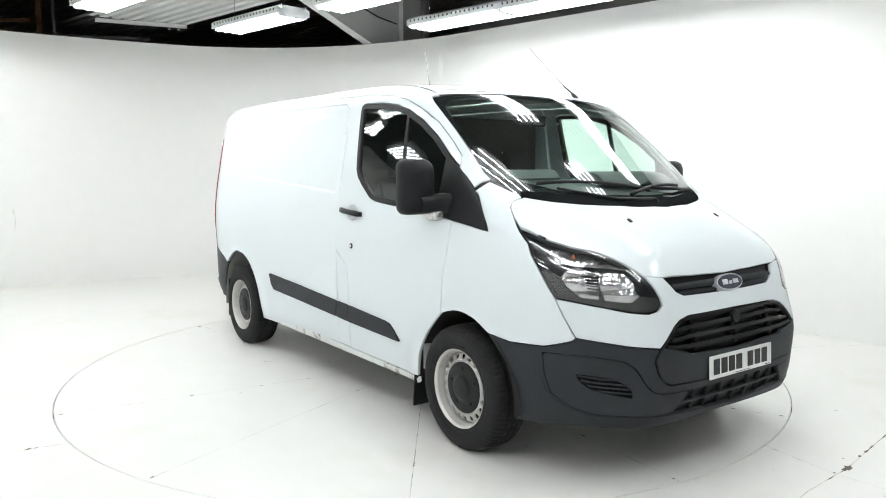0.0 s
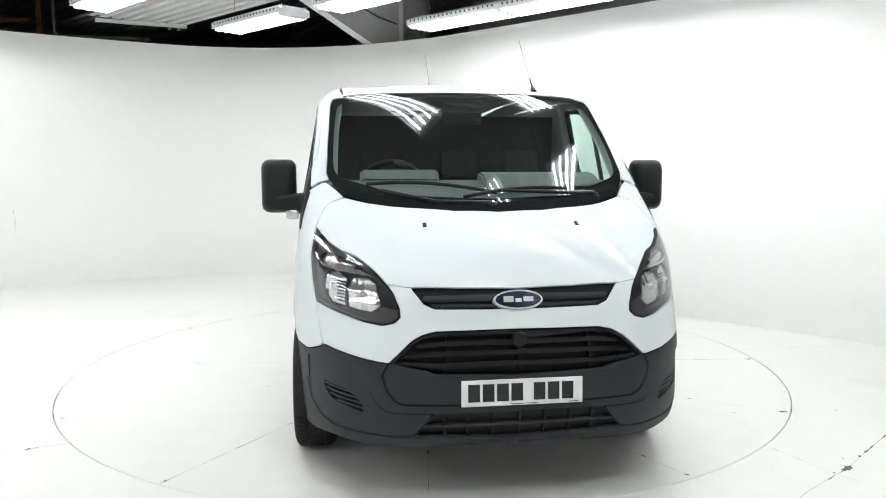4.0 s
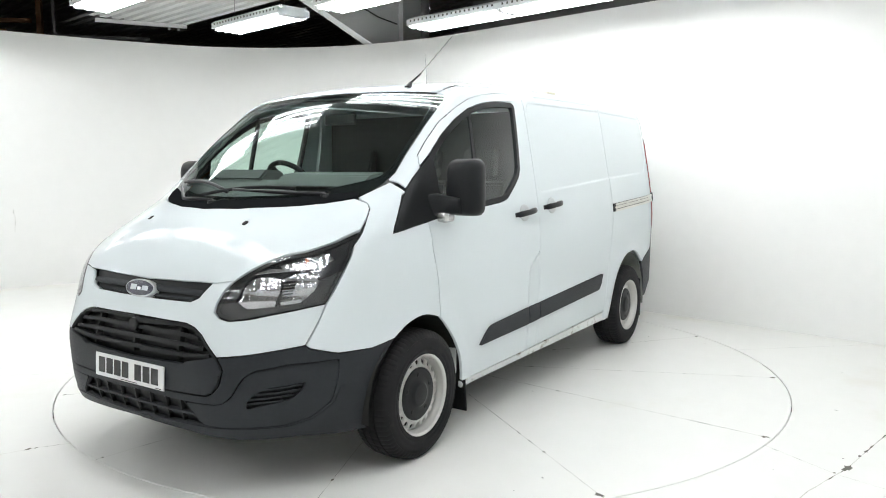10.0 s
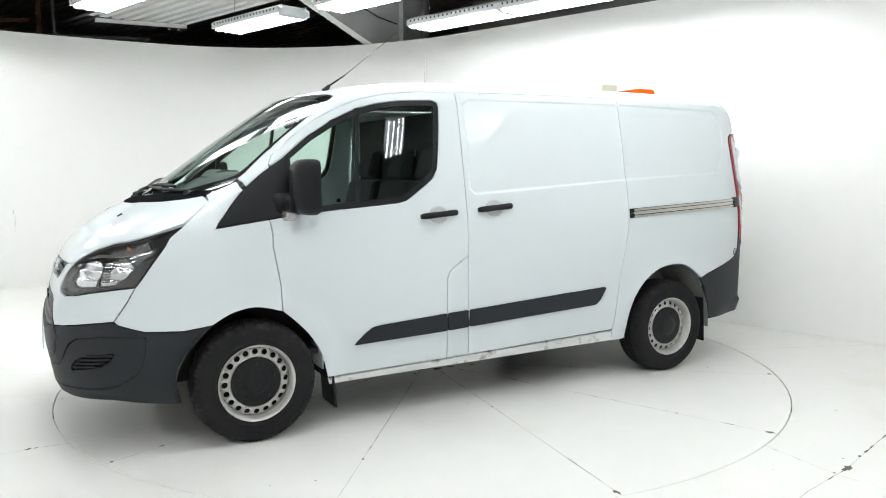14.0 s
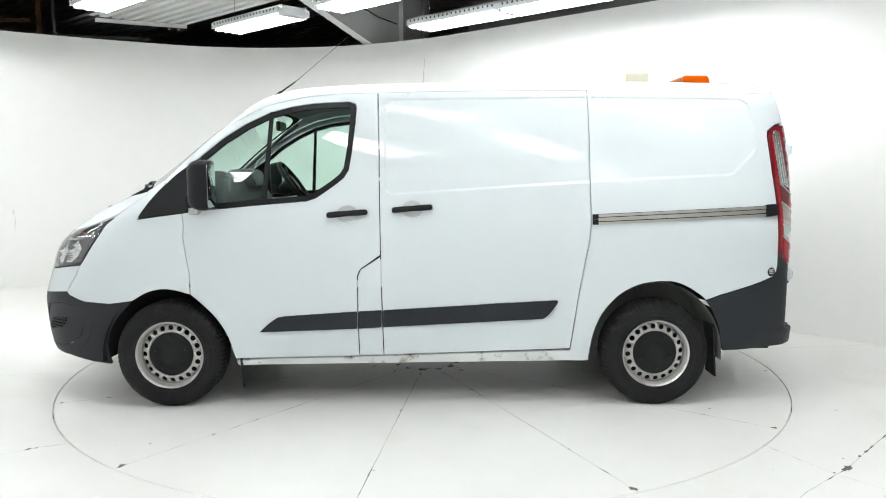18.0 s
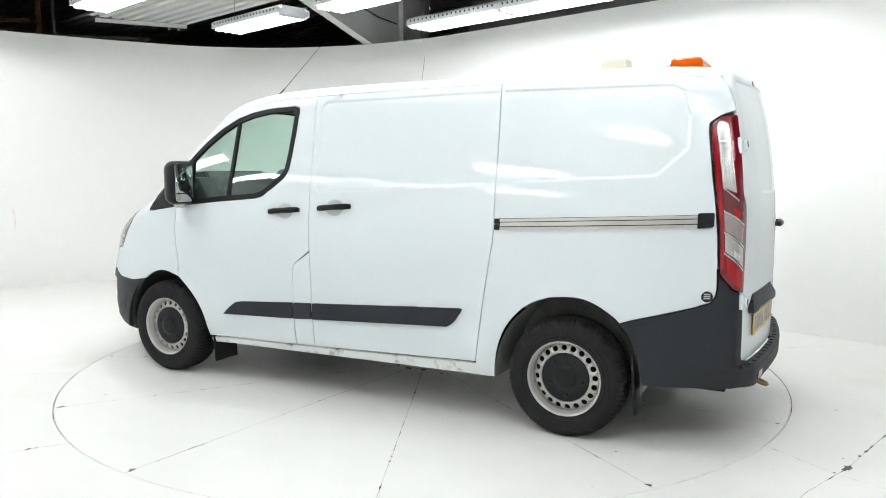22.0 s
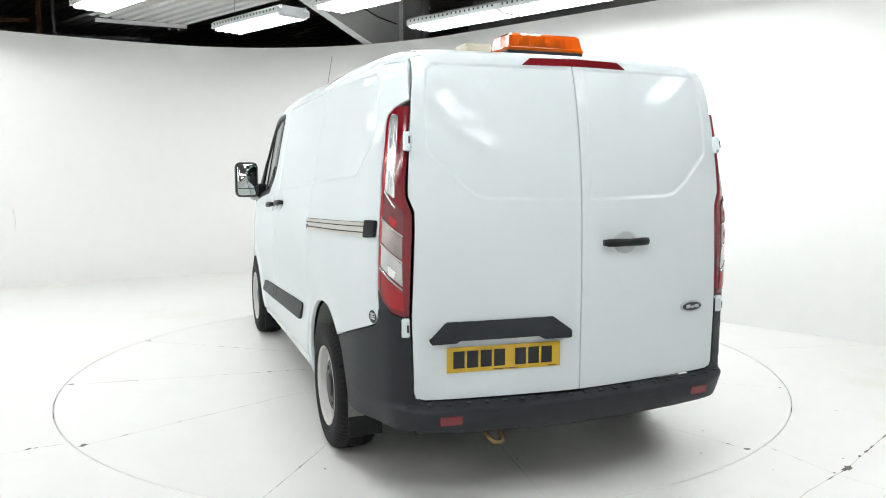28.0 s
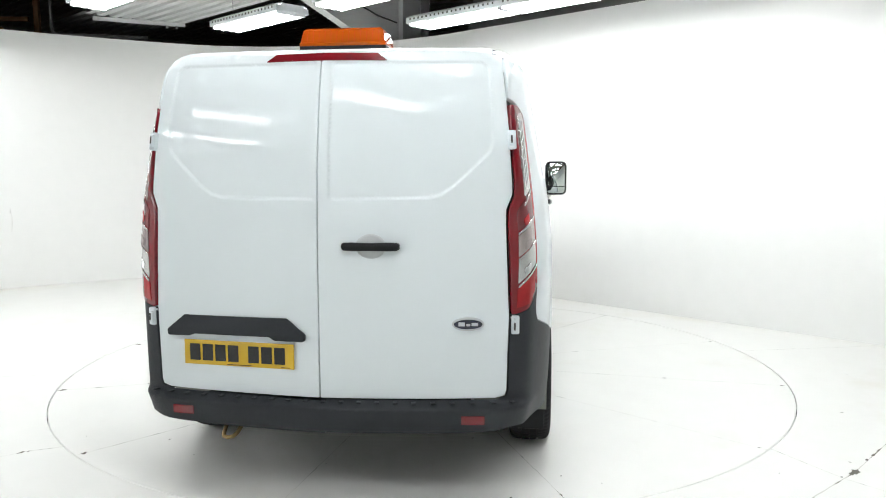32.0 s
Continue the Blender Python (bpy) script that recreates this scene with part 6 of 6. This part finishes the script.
# ---- van: cab interior ----
def extruded(name, prof, y0, y1, mat, parent, label=""):
    """A block whose (x, z) outline runs from y0 to y1."""
    n = len(prof)
    vs = [(x, y, z) for y in (y0, y1) for x, z in prof]
    fs = [tuple(range(n))[::-1], tuple(n + k for k in range(n))]
    fs += [(k, (k + 1) % n, n + (k + 1) % n, n + k) for k in range(n)]
    bm = bmesh.new()
    bv = [bm.verts.new(v) for v in vs]
    for f in fs:
        bm.faces.new([bv[i] for i in f])
    bmesh.ops.recalc_face_normals(bm, faces=bm.faces)
    bmesh.ops.bevel(bm, geom=list(bm.edges), offset=0.012, segments=2, affect="EDGES", clamp_overlap=True)
    return part(name, bm, mat, parent, label)


extruded("dashboard", [(1.80, 0.70), (1.86, 1.16), (1.69, 1.28), (1.50, 1.395), (1.38, 1.39), (1.28, 1.22), (1.32, 0.70)], -0.80, 0.80, INTERIOR, van)
extruded("instrument_hood", [(1.52, 1.395), (1.46, 1.452), (1.33, 1.445), (1.27, 1.33), (1.36, 1.30)], -0.62, -0.20, INTERIOR, van)
extruded("dash_top_tray", [(1.64, 1.36), (1.56, 1.425), (1.44, 1.440), (1.40, 1.385)], 0.02, 0.66, INTERIOR, van)
box("bulkhead", (0.20, -0.80, 0.40), (0.225, 0.80, 1.82), SEAT, van)
panel("pillar_trim", "top", "t 1.05 0.705; t 1.268 0.732; t 1.449 0.742; t 1.56 0.745; t 1.60 0.80; t 1.449 0.795; t 1.268 0.784; t 1.05 0.77", TRIM_GREY, van, level=-0.03, gap=0, thick=0.01, grid=0.05, sides=BOTH, label="pale grey windscreen pillar lining")
# Four small pale upright plates on the front of the bulkhead.
for y in (0.075, 0.195, 0.462, 0.580):
    box("bulkhead_tab", (0.2255, y - 0.006, 1.538), (0.229, y + 0.006, 1.580), WHITE_PLATE, van, bevel=0.001, label="small pale upright plate on the bulkhead")
box("cab_floor", (0.2, -0.86, 0.42), (1.8, 0.86, 0.45), INTERIOR, van)
panel("headliner", "top", "t 1.08 0; t 1.02 0.66; t 0.6 0.70; t 0.23 0.70; t 0.23 0", TRIM_GREY, van, level=-0.035, gap=0, thick=0, grid=0.1, sym=True)
for y0, y1 in ((-0.70, -0.22), (-0.10, 0.32), (0.34, 0.76)):
    seat = extruded("cab_seat", [(0.40, 0.75), (0.95, 0.78), (0.98, 0.88), (0.90, 0.92), (0.48, 0.88), (0.36, 1.36), (0.28, 1.38), (0.26, 0.9)], y0, y1, SEAT, van, "charcoal cloth cab seat")
    extruded("head_restraint", [(0.36, 1.40), (0.30, 1.58), (0.24, 1.58), (0.26, 1.40)], (y0 + y1) / 2 - 0.12, (y0 + y1) / 2 + 0.12, SEAT, seat)


def steering_wheel():
    m = Matrix.Translation((1.03, -0.42, 1.345)) @ Matrix.Rotation(radians(-54), 4, "Y")
    pts = [m @ Vector((0.185 * math.cos(2 * math.pi * k / 32), 0.185 * math.sin(2 * math.pi * k / 32), 0)) for k in range(33)]
    o = rod("steering_wheel", pts, 0.017, BLACK, van, 8)
    for a in (0, 120, 240):
        w = radians(a + 90)
        rod("spoke", [m @ Vector((0.03 * math.cos(w), 0.03 * math.sin(w), -0.02)), m @ Vector((0.18 * math.cos(w), 0.18 * math.sin(w), 0))], 0.016, BLACK, o, 6)
    vs, fs = tube_verts([m @ Vector((0, 0, 0.01)), m @ Vector((0, 0, -0.12))], [0.07, 0.05], 16)
    mesh_ob("hub", vs, fs, BLACK, o, smooth=True)
    return o


steering_wheel()
bm = bmesh.new()
add_box(bm, (1.02, -0.12, 1.72), (1.05, 0.12, 1.79), bevel=0.012)
part("rear_view_mirror_mount", bm, BLACK, van)


def motions():
    rows = [(t, -54.848 - 6.9822 * t) for t in range(33)]
    walk(turntable, [(t, pose(0, 0, 0, 0, 0, a)) for t, a in rows])
    yaw = [(t, a - 0.17) for t, a in rows]
    walk(van, [(t, pose(-math.sin(radians(a)) * VAN_OY, math.cos(radians(a)) * VAN_OY, 0, 0, 0, a)) for t, a in yaw])


motions()
